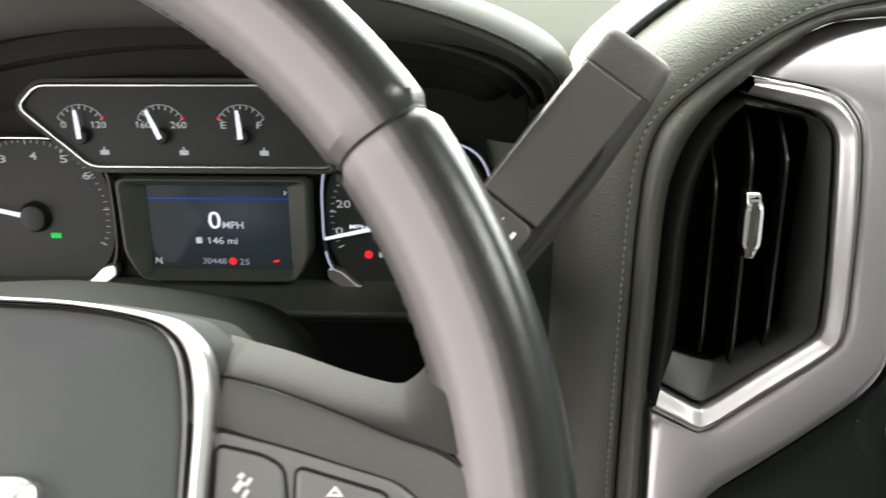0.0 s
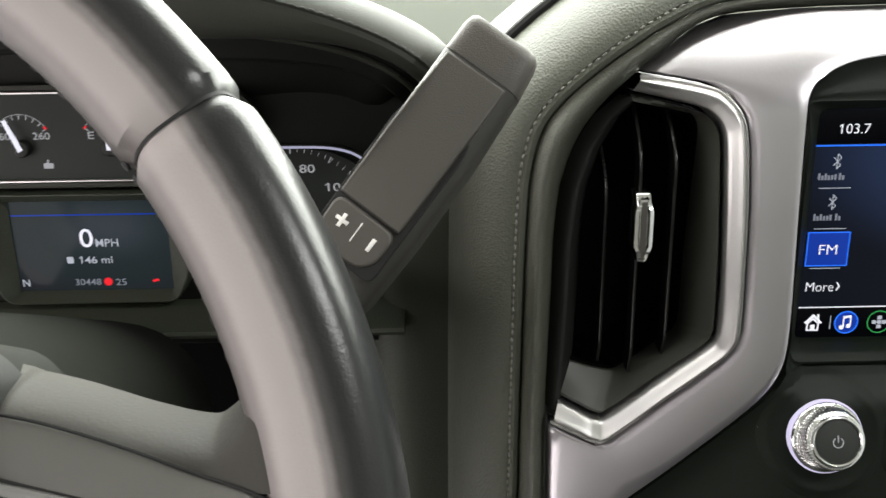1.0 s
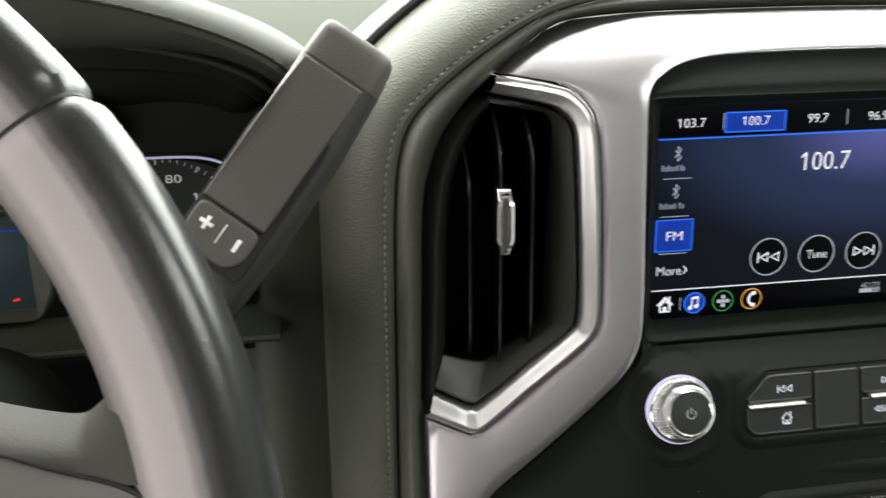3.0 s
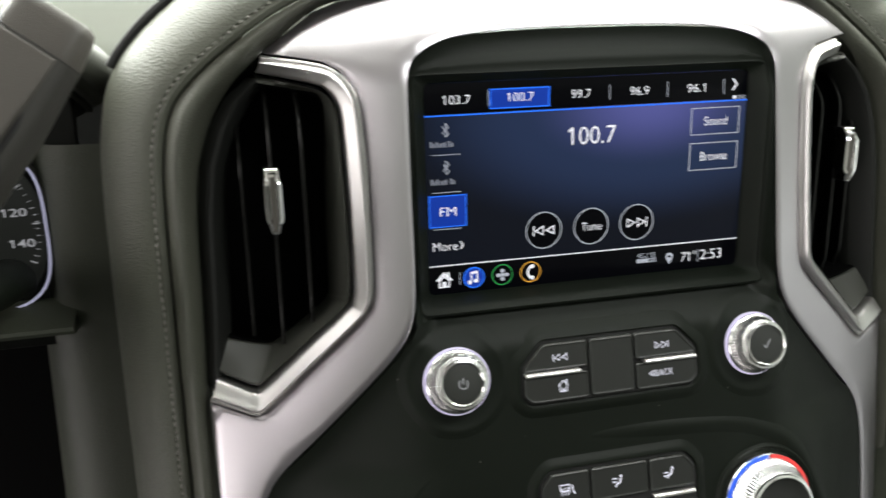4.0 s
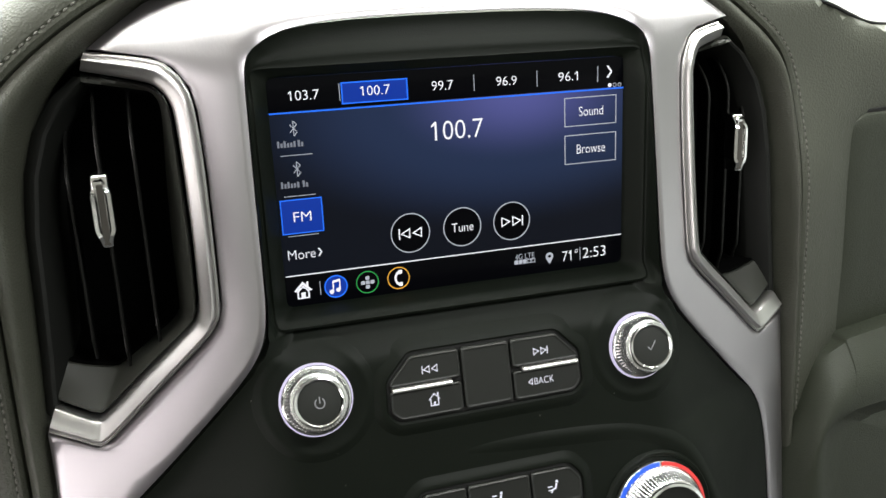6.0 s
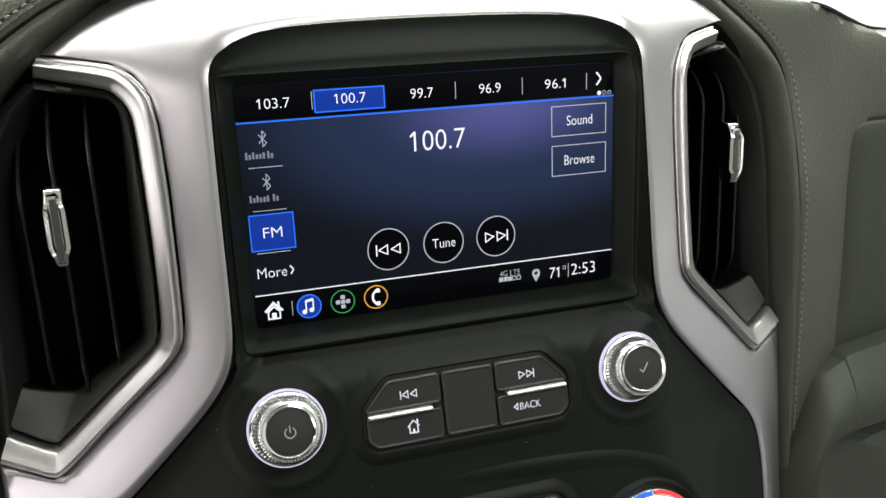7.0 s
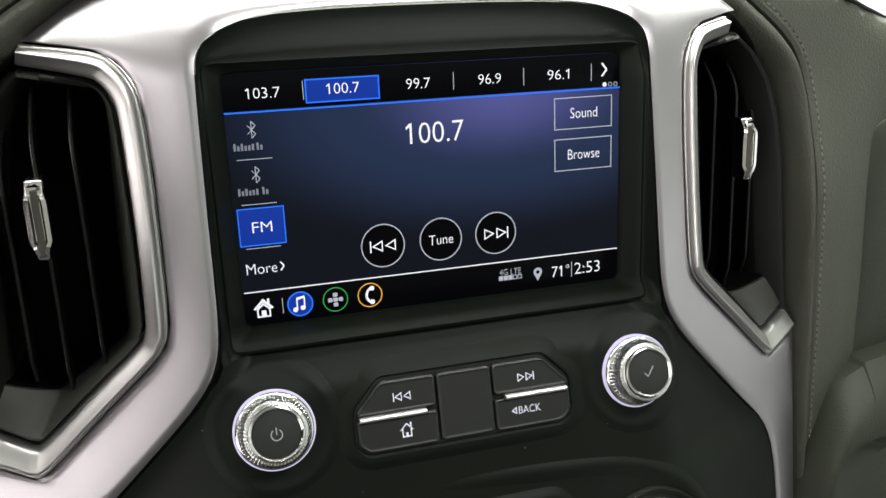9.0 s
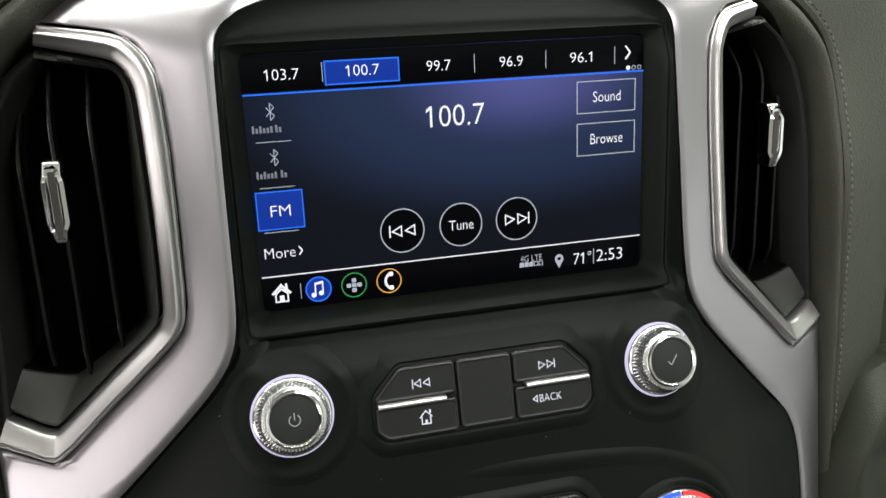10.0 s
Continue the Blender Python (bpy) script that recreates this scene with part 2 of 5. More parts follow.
def pairs(a, b, n):
    """Two matched rows of stations, made smooth together: lists of 2D points."""
    pa, pb = [Vector((*p, 0)) for p in a], [Vector((*q, 0)) for q in b]
    oa, ob_ = [], []
    per = max(2, n // (len(a) - 1))
    for i in range(len(a) - 1):
        for s in range(per):
            t = s / per
            for src, dst in ((pa, oa), (pb, ob_)):
                k = [src[min(max(i + j, 0), len(src) - 1)] for j in (-1, 0, 1, 2)]
                dst.append(0.5 * (2 * k[1] + (k[2] - k[0]) * t + (2 * k[0] - 5 * k[1] + 4 * k[2] - k[3]) * t * t + (3 * k[1] - k[0] - 3 * k[2] + k[3]) * t ** 3))
    return oa + [pa[-1]], ob_ + [pb[-1]]


def loft(rows, closed=False, ends=False, bm=None):
    """A skin over rows of points; closed: each row is a loop; ends: cap the first and the last row."""
    bm = bm or bmesh.new()
    vs = [[bm.verts.new(p) for p in r] for r in rows]
    n = len(rows[0])
    for a, b in zip(vs, vs[1:]):
        for i in range(n if closed else n - 1):
            j = (i + 1) % n
            try:
                bm.faces.new((a[i], a[j], b[j], b[i]))
            except ValueError:
                pass
    if ends:
        bm.faces.new(vs[0])
        bm.faces.new(vs[-1])
    return bm


def inset(pts, d):
    """A closed 2D outline moved inwards by d."""
    n = len(pts)
    area = sum(pts[i][0] * pts[(i + 1) % n][1] - pts[(i + 1) % n][0] * pts[i][1] for i in range(n))
    s, out = (1 if area > 0 else -1), []
    for i in range(n):
        p, q, r = Vector(pts[i - 1][:2]), Vector(pts[i][:2]), Vector(pts[(i + 1) % n][:2])
        e, f = (q - p).normalized(), (r - q).normalized()
        na, nb = Vector((-e.y, e.x)) * s, Vector((-f.y, f.x)) * s
        k = na + nb
        k = k / max(0.35, k.length_squared / 2) if k.length > 1e-6 else na
        out.append(q + k * d)
    return out


def rounded(pts, r, seg=5):
    """A closed 2D outline with rounded corners."""
    out, n = [], len(pts)
    for i in range(n):
        p, q, w = Vector(pts[i - 1]), Vector(pts[i]), Vector(pts[(i + 1) % n])
        d = min(r, (p - q).length * 0.45, (w - q).length * 0.45)
        a, b = q + (p - q).normalized() * d, q + (w - q).normalized() * d
        for s in range(seg + 1):
            t = s / seg
            out.append(a * (1 - t) ** 2 + q * 2 * t * (1 - t) + b * t * t)
    return out


def rect(x0, z0, x1, z1):
    return [(x0, z0), (x1, z0), (x1, z1), (x0, z1)]


def disc(cx, cz, r, n=40):
    return [(cx + r * math.cos(2 * math.pi * i / n), cz + r * math.sin(2 * math.pi * i / n)) for i in range(n)]


def plate(outline, y, thick, bevel=0.0006, place=None, crown=0.0):
    """A plate with a bevelled front rim. y: its front, a number or a surface y(x, z); place: a pose for local x, y, z."""
    f = y if callable(y) else (lambda x, z: y)
    inner = inset(outline, bevel)
    rows = [[Vector((p[0], f(p[0], p[1]) + thick, p[1])) for p in outline], [Vector((p[0], f(p[0], p[1]) + bevel, p[1])) for p in outline],
            [Vector((p[0], f(p[0], p[1]) + bevel * 0.3, p[1])) for p in inset(outline, bevel * 0.35)], [Vector((p[0], f(p[0], p[1]), p[1])) for p in inner]]
    if crown:
        mid = sum((Vector(p[:2]) for p in inner), Vector((0, 0))) / len(inner)
        for k in (0.08, 0.2, 0.4, 0.65, 0.9):
            ins = [Vector(p[:2]).lerp(mid, k) for p in inner]
            rows.append([Vector((p[0], f(p[0], p[1]) - crown * math.sin(k * math.pi / 2), p[1])) for p in ins])
    if place:
        rows = [[place @ p for p in r] for r in rows]
    return loft(rows, closed=True, ends=True)


def hoop(outer, inner, y, thick, bevel=0.0004, place=None):
    """A flat band between two matched outlines."""
    f = y if callable(y) else (lambda x, z: y)
    mid = lambda k: [Vector(a[:2]).lerp(Vector(b[:2]), k) for a, b in zip(outer, inner)]
    rows = [[Vector((p[0], f(p[0], p[1]) + d, p[1])) for p in mid(k)] for k, d in ((0, thick), (0, bevel), (0.15, 0), (0.85, 0), (1, bevel), (1, thick), (0, thick))]
    if place:
        rows = [[place @ p for p in r] for r in rows]
    return loft(rows, closed=True)


def ring(cx, cz, r, w, y, thick=0.0003, n=44, place=None):
    return hoop(disc(cx, cz, r, n), disc(cx, cz, r - w, n), y, thick, thick * 0.3, place)


def turned(profile, axis_place, n=48, wave=None):
    """A body of revolution: profile of (radius, along) from back to front; wave(i, k) scales the radius."""
    rows = []
    for k, (r, h) in enumerate(profile):
        row = []
        for i in range(n):
            a = 2 * math.pi * i / n
            q = r * (wave(i, k) if wave else 1)
            row.append(axis_place @ Vector((q * math.cos(a), -h, q * math.sin(a))))
        rows.append(row)
    return loft(rows, closed=True, ends=True)


def tube(path, r, n=8, flat=1.0):
    """A round cord along a path of points."""
    rows = []
    for i, p in enumerate(path):
        d = (path[min(i + 1, len(path) - 1)] - path[max(i - 1, 0)]).normalized()
        u = d.cross(Vector((0, 1, 0)))
        u = u.normalized() if u.length > 1e-4 else Vector((1, 0, 0))
        v = d.cross(u)
        rows.append([p + (u * math.cos(2 * math.pi * k / n) + v * math.sin(2 * math.pi * k / n) * flat) * r for k in range(n)])
    return loft(rows, closed=True, ends=True)


def stroke(a, b, w, y, thick=0.0003, place=None):
    """A straight bar from a to b in the plane of a display or a face."""
    a, b = Vector(a), Vector(b)
    d = (b - a).normalized()
    s = Vector((-d.y, d.x)) * w / 2
    return plate([a + s, b + s, b - s, a - s], y, thick, min(thick, w) * 0.2, place)


def join(*bms):
    out = bms[0]
    for other in bms[1:]:
        me = bpy.data.meshes.new("join")
        other.to_mesh(me)
        other.free()
        out.from_mesh(me)
        bpy.data.meshes.remove(me)
    return out


def add_flags(bm, z0, z1):
    """Gives each plain upright stroke the short flag of a figure one."""
    left, h = set(bm.verts), z1 - z0
    stems = []
    while left:
        seed = left.pop()
        island, todo = {seed}, [seed]
        while todo:
            for e in todo.pop().link_edges:
                for v in e.verts:
                    if v not in island:
                        island.add(v)
                        todo.append(v)
        left -= island
        xs, zs = [v.co.x for v in island], [v.co.y for v in island]
        if max(zs) - min(zs) > 0.8 * h and max(xs) - min(xs) < 0.26 * h:
            stems.append((min(xs), max(xs), max(zs)))
    for xa, xb, zt in stems:
        q = [(xa + 0.01 * h, zt), (xa + 0.01 * h, zt - 0.17 * h), (xa - 0.20 * h, zt - 0.30 * h), (xa - 0.20 * h, zt - 0.17 * h)]
        bm.faces.new([bm.verts.new((x, z, 0)) for x, z in q])


def lettering(body, cx, cz, w, h, y, thick=0.0003, place=None, lean=0.0, weight=-0.008):
    """Text from the built-in font, fitted to a width and a height, upright in the xz plane."""
    cu = bpy.data.curves.new("text", "FONT")
    cu.body, cu.resolution_u, cu.offset = body, 3, weight
    ob = bpy.data.objects.new("text", cu)
    scene.collection.objects.link(ob)
    bpy.context.view_layer.update()
    me = bpy.data.meshes.new_from_object(ob.evaluated_get(bpy.context.evaluated_depsgraph_get()))
    bpy.data.objects.remove(ob)
    bpy.data.curves.remove(cu)
    bm = bmesh.new()
    bm.from_mesh(me)
    bpy.data.meshes.remove(me)
    x0, x1 = min(v.co.x for v in bm.verts), max(v.co.x for v in bm.verts)
    z0, z1 = min(v.co.y for v in bm.verts), max(v.co.y for v in bm.verts)
    f = y if callable(y) else (lambda x, z: y)
    if "1" in body:
        add_flags(bm, z0, z1)
        x0 = min(v.co.x for v in bm.verts)
    for v in bm.verts:
        x = cx + ((v.co.x - x0) / (x1 - x0) - 0.5) * w
        z = cz + ((v.co.y - z0) / (z1 - z0) - 0.5) * h
        p = Vector((x + lean * (z - cz), f(x, z), z))
        v.co = place @ p if place else p
    return bm


def smooth(a, b, v):
    t = min(1, max(0, (v - a) / (b - a)))
    return t * t * (3 - 2 * t)


# ---- the dash's main surfaces, as y over (x, z) ----
def trim_y(x, z):
    """The silver trim: turns away to the sides, leans out towards the bottom, rolls back at the top."""
    d = max(0.0, z - 1.05)
    return -0.010 + 0.35 * (max(abs(x), 0.09) - 0.096) - 0.12 * (1.06 - z) + 14 * d * d


def turn_away(p, weight=1.0):
    """The passenger's side of the dash turns further away than the driver's."""
    e = weight * (0.09 * max(0, p.x - 0.10) + 3 * max(0, p.x - 0.15) ** 2)
    return p + Vector((1.875 * (p.x + 0.118), 1, 1.875 * (p.z - 1.072))) * e


def fascia_y(z):
    """The black centre panel."""
    return -0.010 - 0.0155 * smooth(0.944, 0.922, z) - 0.22 * max(0, 0.925 - z)


# ---- cabin shell ----
def slab(name, lo, hi, mat, label, category, bevel=0.004):
    bm = bmesh.new()
    bmesh.ops.create_cube(bm, size=1)
    for v in bm.verts:
        v.co = Vector([l + (c + 0.5) * (h - l) for c, l, h in zip(v.co, lo, hi)])
    bmesh.ops.bevel(bm, geom=list(bm.edges), offset=bevel, segments=2, affect="EDGES")
    return tagged(part(name, bm, mat), label, category, kind="structure")


slab("ground", (-40, -40, -0.62), (40, 40, -0.60), CONCRETE, "pale grey polished hall floor under the truck", "floor")
slab("floor", (-0.85, -1.7, 0.28), (0.85, 0.7, 0.32), CARPET, "dark carpeted cabin floor", "floor")
# unseen; heights and greys set by the light they block and reflect
slab("ceiling", (-0.80, -1.7, 1.60), (0.80, 0.02, 1.64), ROOF_CLOTH, "dark grey cloth cabin headliner", "ceiling")
slab("wall_rear", (-0.85, -1.75, 0.3), (0.85, -1.7, 1.10), ROOF_CLOTH, "dark grey rear wall of the cabin below its window", "wall")
# door added out of view to shade the right side and reflect in the trim
slab("wall_right", (0.82, -1.7, 0.3), (0.88, 0.75, 0.93), DOOR_REFLECTOR, "unseen passenger door added to block side light, grey panel to reflect in the trim", "door")
slab("wall_left", (-0.88, -1.7, 0.3), (-0.82, 0.75, 0.37), SEAT_SKIN, "black door sill under the open driver's door", "door sill")
slab("wall_front", (-0.85, 0.72, 0.3), (0.85, 0.78, 1.06), DARK, "dark bulkhead behind the dashboard", "wall")


# ---- dashboard: padded centre surround, hood, top, sides ----
dash = thing("dashboard", (0, 0.1, 0.80), "black leather-wrapped truck dashboard with grey stitching", "dashboard")

STITCH = [(-0.2195, 0.76), (-0.2190, 0.82), (-0.2186, 0.8646), (-0.2181, 0.9146), (-0.2172, 0.9686), (-0.2165, 0.9965), (-0.2146, 1.024), (-0.2095, 1.044), (-0.2, 1.0575),
          (-0.186, 1.070), (-0.168, 1.083), (-0.150, 1.0935), (-0.128, 1.102), (-0.09, 1.108), (-0.045, 1.110), (0, 1.1105)]
INNER = [(-0.1996, 0.76), (-0.1996, 0.82), (-0.1996, 0.87), (-0.1996, 0.905), (-0.1975, 0.955), (-0.1955, 1.0), (-0.1925, 1.02), (-0.186, 1.038), (-0.1755, 1.054),
         (-0.161, 1.0676), (-0.148, 1.0772), (-0.1345, 1.0864), (-0.120, 1.0915), (-0.09, 1.0942), (-0.045, 1.0952), (0, 1.0956)]
left_s, left_i = pairs(STITCH, INNER, 60)
ARCH = left_s + [Vector((-p.x * (1 + 0.018 * smooth(0.1, 0.2, -p.x)), p.y, 0)) for p in reversed(left_s[:-1])]
ARCH_IN = left_i + [Vector((-p.x, p.y, 0)) for p in reversed(left_i[:-1])]


def arch_normal(i):
    d = ARCH[min(i + 1, len(ARCH) - 1)] - ARCH[max(i - 1, 0)]
    return Vector((-d.y, d.x, 0)).normalized()


def arch_point(i, out, y):
    p = ARCH[i] + arch_normal(i) * out
    return Vector((p.x, y, p.y))


def seat_depth(i):
    """How far back the surround lies: the arch leans back over the top."""
    p = ARCH[i]
    return 0.016 + 0.20 * max(0, p.y - 1.085) + smooth(0.10, 0.19, p.x) * (0.004 + 0.014 * smooth(0.96, 1.05, p.y))


def pad_top(x):
    """The height at which the passenger pad turns over into the dash top."""
    return 1.0765 - 0.020 * smooth(0.215, 0.300, x)


roll_rows, pad_rows = [], []
for i in range(len(ARCH)):
    y0 = seat_depth(i)
    a, b = ARCH_IN[i], ARCH[i] - arch_normal(i) * 0.0056
    lift = smooth(1.03, 1.065, a.y)
    ya, yb = max(trim_y(a.x, a.y), 0.0) + 0.012 - 0.004 * lift, y0 + 0.001
    row = [Vector((a.x, ya + 0.035, a.y))]
    for k in range(15):
        t = k / 14
        p = a.lerp(b, t)
        row.append(Vector((p.x, ya + (yb - ya) * t - (0.0120 - 0.0055 * lift) * math.sin(math.pi * t ** (1.25 - 0.25 * lift)), p.y)))
    row.append(Vector((b.x, yb + 0.006, b.y)))
    roll_rows.append(row)
    f = smooth(0.08, 0.20, ARCH[i].x)
    k = 2.6 - 1.6 * smooth(0.96, 1.03, ARCH[i].y)
    wide = smooth(0.17, 0.215, ARCH[i].x)
    row = []
    for o, d, o2, d2 in ((-0.0054, 0.008, -0.0054, 0.008), (-0.0052, 0.0022, -0.0052, 0.0022), (-0.0042, 0.0002, -0.0042, 0.0002), (-0.002, -0.0006, -0.002, -0.0006), (-0.0006, -0.0001, -0.0006, -0.0001), (0.0, 0.0006, 0.0, 0.0006), (0.0008, 0.0, 0.0008, 0.0),
                         (0.004, 0.0006, 0.004, 0.0003 * k), (0.009, 0.0035, 0.009, 0.0008 * k), (0.0145, 0.009, 0.0145, 0.0014 * k), (0.0195, 0.0165, 0.0200, 0.0021 * k), (0.0238, 0.026, 0.0255, 0.0030 * k), (0.0268, 0.037, 0.0310, 0.0040 * k), (0.0282, 0.050, 0.0365, 0.0052 * k), (0.0288, 0.075, 0.044, 0.0068 * k), (0.0288, 0.10, 0.056, 0.0092 * k),
                         (0.0288, 0.13, 0.056 + 0.019 * wide, 0.0120 * k), (0.0288, 0.16, 0.056 + 0.044 * wide, 0.0155 * k), (0.0288, 0.18, 0.056 + 0.094 * wide, 0.0210 * k)):
        p = arch_point(i, o + f * (o2 - o), y0 + d + f * (d2 - d))
        over = max(0, p.z - pad_top(p.x)) * wide
        row.append(p + Vector((0, 1.3 * over, -0.85 * over)))
    pad_rows.append(row)
part("padded_roll", loft([[turn_away(p, 1 - k / 16) for k, p in enumerate(row)] for row in roll_rows]), ROLL_SKIN, dash)
part("surround_pad", loft(pad_rows), LEATHER, dash)
# a near-black cord stands for the shadow in the crease
groove = [arch_point(i, 0.0292, seat_depth(i) + 0.040) for i in range(len(ARCH)) if ARCH[i].x < 0.12 and ARCH[i].y > 1.045]
part("pad_groove", tube(groove, 0.0026, 8), GAP, dash, "near-black cord for the shadow in the groove round the padded surround")


def stitch_row(path, step, length, r, lift):
    """A run of short threads along a path of (point, outward) pairs."""
    bms = bmesh.new()
    n = int(sum((a - b).length for a, b in zip(path, path[1:])) / step)
    pts = resample(path, n)
    for i, p in enumerate(pts[:-1]):
        d = (pts[i + 1] - p).normalized()
        jit = Vector((random.uniform(-1, 1), 0, random.uniform(-1, 1))) * 0.00018
        rows = []
        u = d.cross(Vector((0, 1, 0))).normalized()
        v = d.cross(u)
        for k in range(5):
            t = k / 4 - 0.5
            c = p + jit + d * length * t + lift * (1 - (2 * t) ** 4)
            rr = r * (1 - 0.5 * (2 * t) ** 4)
            rows.append([c + (u * math.cos(q * math.pi / 3) + v * math.sin(q * math.pi / 3)) * rr for q in range(6)])
        loft(rows, closed=True, ends=True, bm=bms)
    return bms


seam_path = [arch_point(i, 0.0, seat_depth(i) + 0.0004) for i in range(len(ARCH))]
tagged(part("stitching", stitch_row(seam_path, 0.0039, 0.0026, 0.00055, Vector((0, -0.0005, 0))), THREAD, dash, "grey contrast stitching"), kind="stuff")

# top of the dash, behind hood and surround
top_rows = []
for iy in range(15):
    y = 0.15 + iy * 0.042
    row = []
    for ix in range(41):
        x = -0.84 + ix * 0.042
        z = 1.050 + 0.088 * smooth(0.05, 0.62, y)
        if iy == 0:
            z -= 0.012
        row.append(Vector((x, y, z)))
    top_rows.append(row)
part("top_pad", loft(top_rows), TOP_SKIN, dash)

# instrument hood: a padded lip over a dark stepped recess
LIP = [(-0.668, 1.00), (-0.665, 1.045), (-0.655, 1.066), (-0.62, 1.085), (-0.56, 1.101), (-0.50, 1.110), (-0.45, 1.112), (-0.40, 1.110), (-0.345, 1.1020), (-0.31, 1.0935), (-0.28, 1.0825), (-0.260, 1.0705), (-0.2500, 1.056), (-0.2465, 1.040)]
lip = [Vector((p.x, 0.034 + 0.10 * smooth(1.074, 1.030, p.y) * smooth(-0.32, -0.27, p.x), p.y)) for p in spline([(*q, 0) for q in LIP], 70)]


def lip_rows(profile, drop=0.0):
    rows = []
    mid = Vector((-0.4515, 0, 0.985))
    for p in lip:
        d = Vector((p.x - mid.x, 0, (p.z - mid.z) * 2.2)).normalized()
        k = 1 + drop * smooth(-0.262, -0.37, p.x)
        rows.append([p + Vector((d.x * min(o, o * k), dy, d.z * min(o, o * k))) for o, dy in profile])
    return rows


part("hood_lip", loft(lip_rows(((-0.0062, 0.016), (-0.0068, 0.006), (-0.0060, 0.001), (-0.0042, -0.0030), (-0.001, -0.0050), (0.0002, -0.0044), (0.0012, -0.0040), (0.0024, -0.0050), (0.006, -0.0030), (0.0105, 0.004), (0.0135, 0.014), (0.014, 0.030), (0.011, 0.075), (0.0, 0.13)), 2.3)), HOOD_SKIN, dash)
tagged(part("hood_stitching", stitch_row([r[0] for r in lip_rows(((0.0030, -0.0049),))], 0.0043, 0.003, 0.0004, Vector((0, -0.0003, 0))), DARK_THREAD, dash), kind="stuff")
part("hood_lining", loft(lip_rows(((-0.0058, 0.012), (-0.0068, 0.026), (-0.0135, 0.0290), (-0.0148, 0.0310), (-0.0156, 0.048), (-0.0230, 0.0505), (-0.0245, 0.0530), (-0.0256, 0.068), (-0.034, 0.0715), (-0.044, 0.083), (-0.06, 0.085)), 0.5)), DEEP, dash)
part("hood_bead", tube([r[0] for r in lip_rows(((-0.0128, 0.0285),), 0.5)], 0.0019, 8), HOOD_SKIN, dash, "rounded bead under the hood")

# side cheek between the instruments and the centre surround
cheek = []
for z, lean in ((1.02, 0.001), (0.99, 0.001), (0.95, 0.002), (0.91, 0.003), (0.87, 0.004), (0.80, 0.006), (0.74, 0.008)):
    cheek.append([Vector((x - lean, y, z)) for x, y in ((-0.300, 0.160), (-0.2955, 0.140), (-0.2900, 0.124), (-0.2840, 0.1125), (-0.2775, 0.1050), (-0.2710, 0.1005), (-0.2640, 0.0980), (-0.2560, 0.0968), (-0.240, 0.0965))])
part("cheek_panel", loft(cheek), LOWER_SKIN, dash)

# ledge under the instruments; a near-black knee panel stands for the shade below it
ledge = []
for x in np.linspace(-0.66, -0.272, 24):
    ledge.append([Vector((x, y, z)) for y, z in ((0.112, 0.930), (0.098, 0.9250), (0.086, 0.9215), (0.0835, 0.9205), (0.0825, 0.9185), (0.0835, 0.9165), (0.087, 0.9155), (0.13, 0.911))])
part("cluster_ledge", loft(ledge, ends=True), LOWER_SKIN, dash)
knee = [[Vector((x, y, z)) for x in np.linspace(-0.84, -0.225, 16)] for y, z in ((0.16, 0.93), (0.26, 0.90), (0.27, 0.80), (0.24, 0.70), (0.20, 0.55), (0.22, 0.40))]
part("knee_panel", loft(knee), SHADE_BLACK, dash)

# passenger side: padded face, upper compartment door, glove box
face_rows = []
for k in range(30):
    t = (k / 29) ** 1.6
    x = 0.215 + 0.62 * t
    top = pad_top(x)
    face_rows.append([Vector((x, y + 0.016 + 0.05 * t, top + z)) for y, z in ((0.30, 0.030), (0.16, 0.020), (0.095, 0.011), (0.068, 0.0045), (0.0580, 0.0008), (0.0560, -0.0012), (0.0570, -0.0030), (0.0510, -0.010), (0.0440, -0.024), (0.0380, -0.045), (0.0345, -0.075), (0.0340, -0.11), (0.0360, -0.15), (0.041, -0.19), (0.052, -0.25), (0.08, -0.32))])
part("passenger_pad", loft(face_rows), LEATHER, dash)
fold_line = [next(p for p in row if p.z > pad_top(p.x) - 0.0002) for row in pad_rows if row[6].x > 0.205 and any(p.z > pad_top(p.x) - 0.0002 for p in row)]
part("pad_groove", tube(spline([p + Vector((0, -0.0004, 0)) for p in fold_line], 40), 0.0012, 8), GAP, dash, "dark groove along the passenger pad")
pas_y = lambda x, z: 0.0335 + 0.05 * max(0, (x - 0.215) / 0.62) ** 0.8
door_line = rounded([(0.2500, 0.838), (0.2585, 0.885), (0.2625, 0.912), (0.2605, 0.968), (0.2610, 1.006), (0.82, 1.006), (0.82, 0.838)], 0.018)
part("door_gap", plate(inset(door_line, -0.0022), lambda x, z: pas_y(x, z) - 0.0005, 0.01, 0.0005), GAP, dash)
part("compartment_door", plate(door_line, lambda x, z: pas_y(x, z) - 0.0042, 0.012, 0.004, crown=0.0012), LOWER_SKIN, dash, "closed upper compartment door")
GLOVE_BACK = [(0.1900, 0.715), (0.1965, 0.742), (0.2035, 0.768), (0.2127, 0.802), (0.2234, 0.8275), (0.2377, 0.8545), (0.2560, 0.8640), (0.2753, 0.8688), (0.40, 0.876), (0.80, 0.880)]
GLOVE_FRONT = [(0.2330, 0.715), (0.2310, 0.742), (0.2290, 0.772), (0.2262, 0.800), (0.2290, 0.8165), (0.2380, 0.8245), (0.2500, 0.8270), (0.2646, 0.8286), (0.40, 0.834), (0.80, 0.838)]
gb, gf = pairs(GLOVE_BACK, GLOVE_FRONT, 54)
glove_rows = []
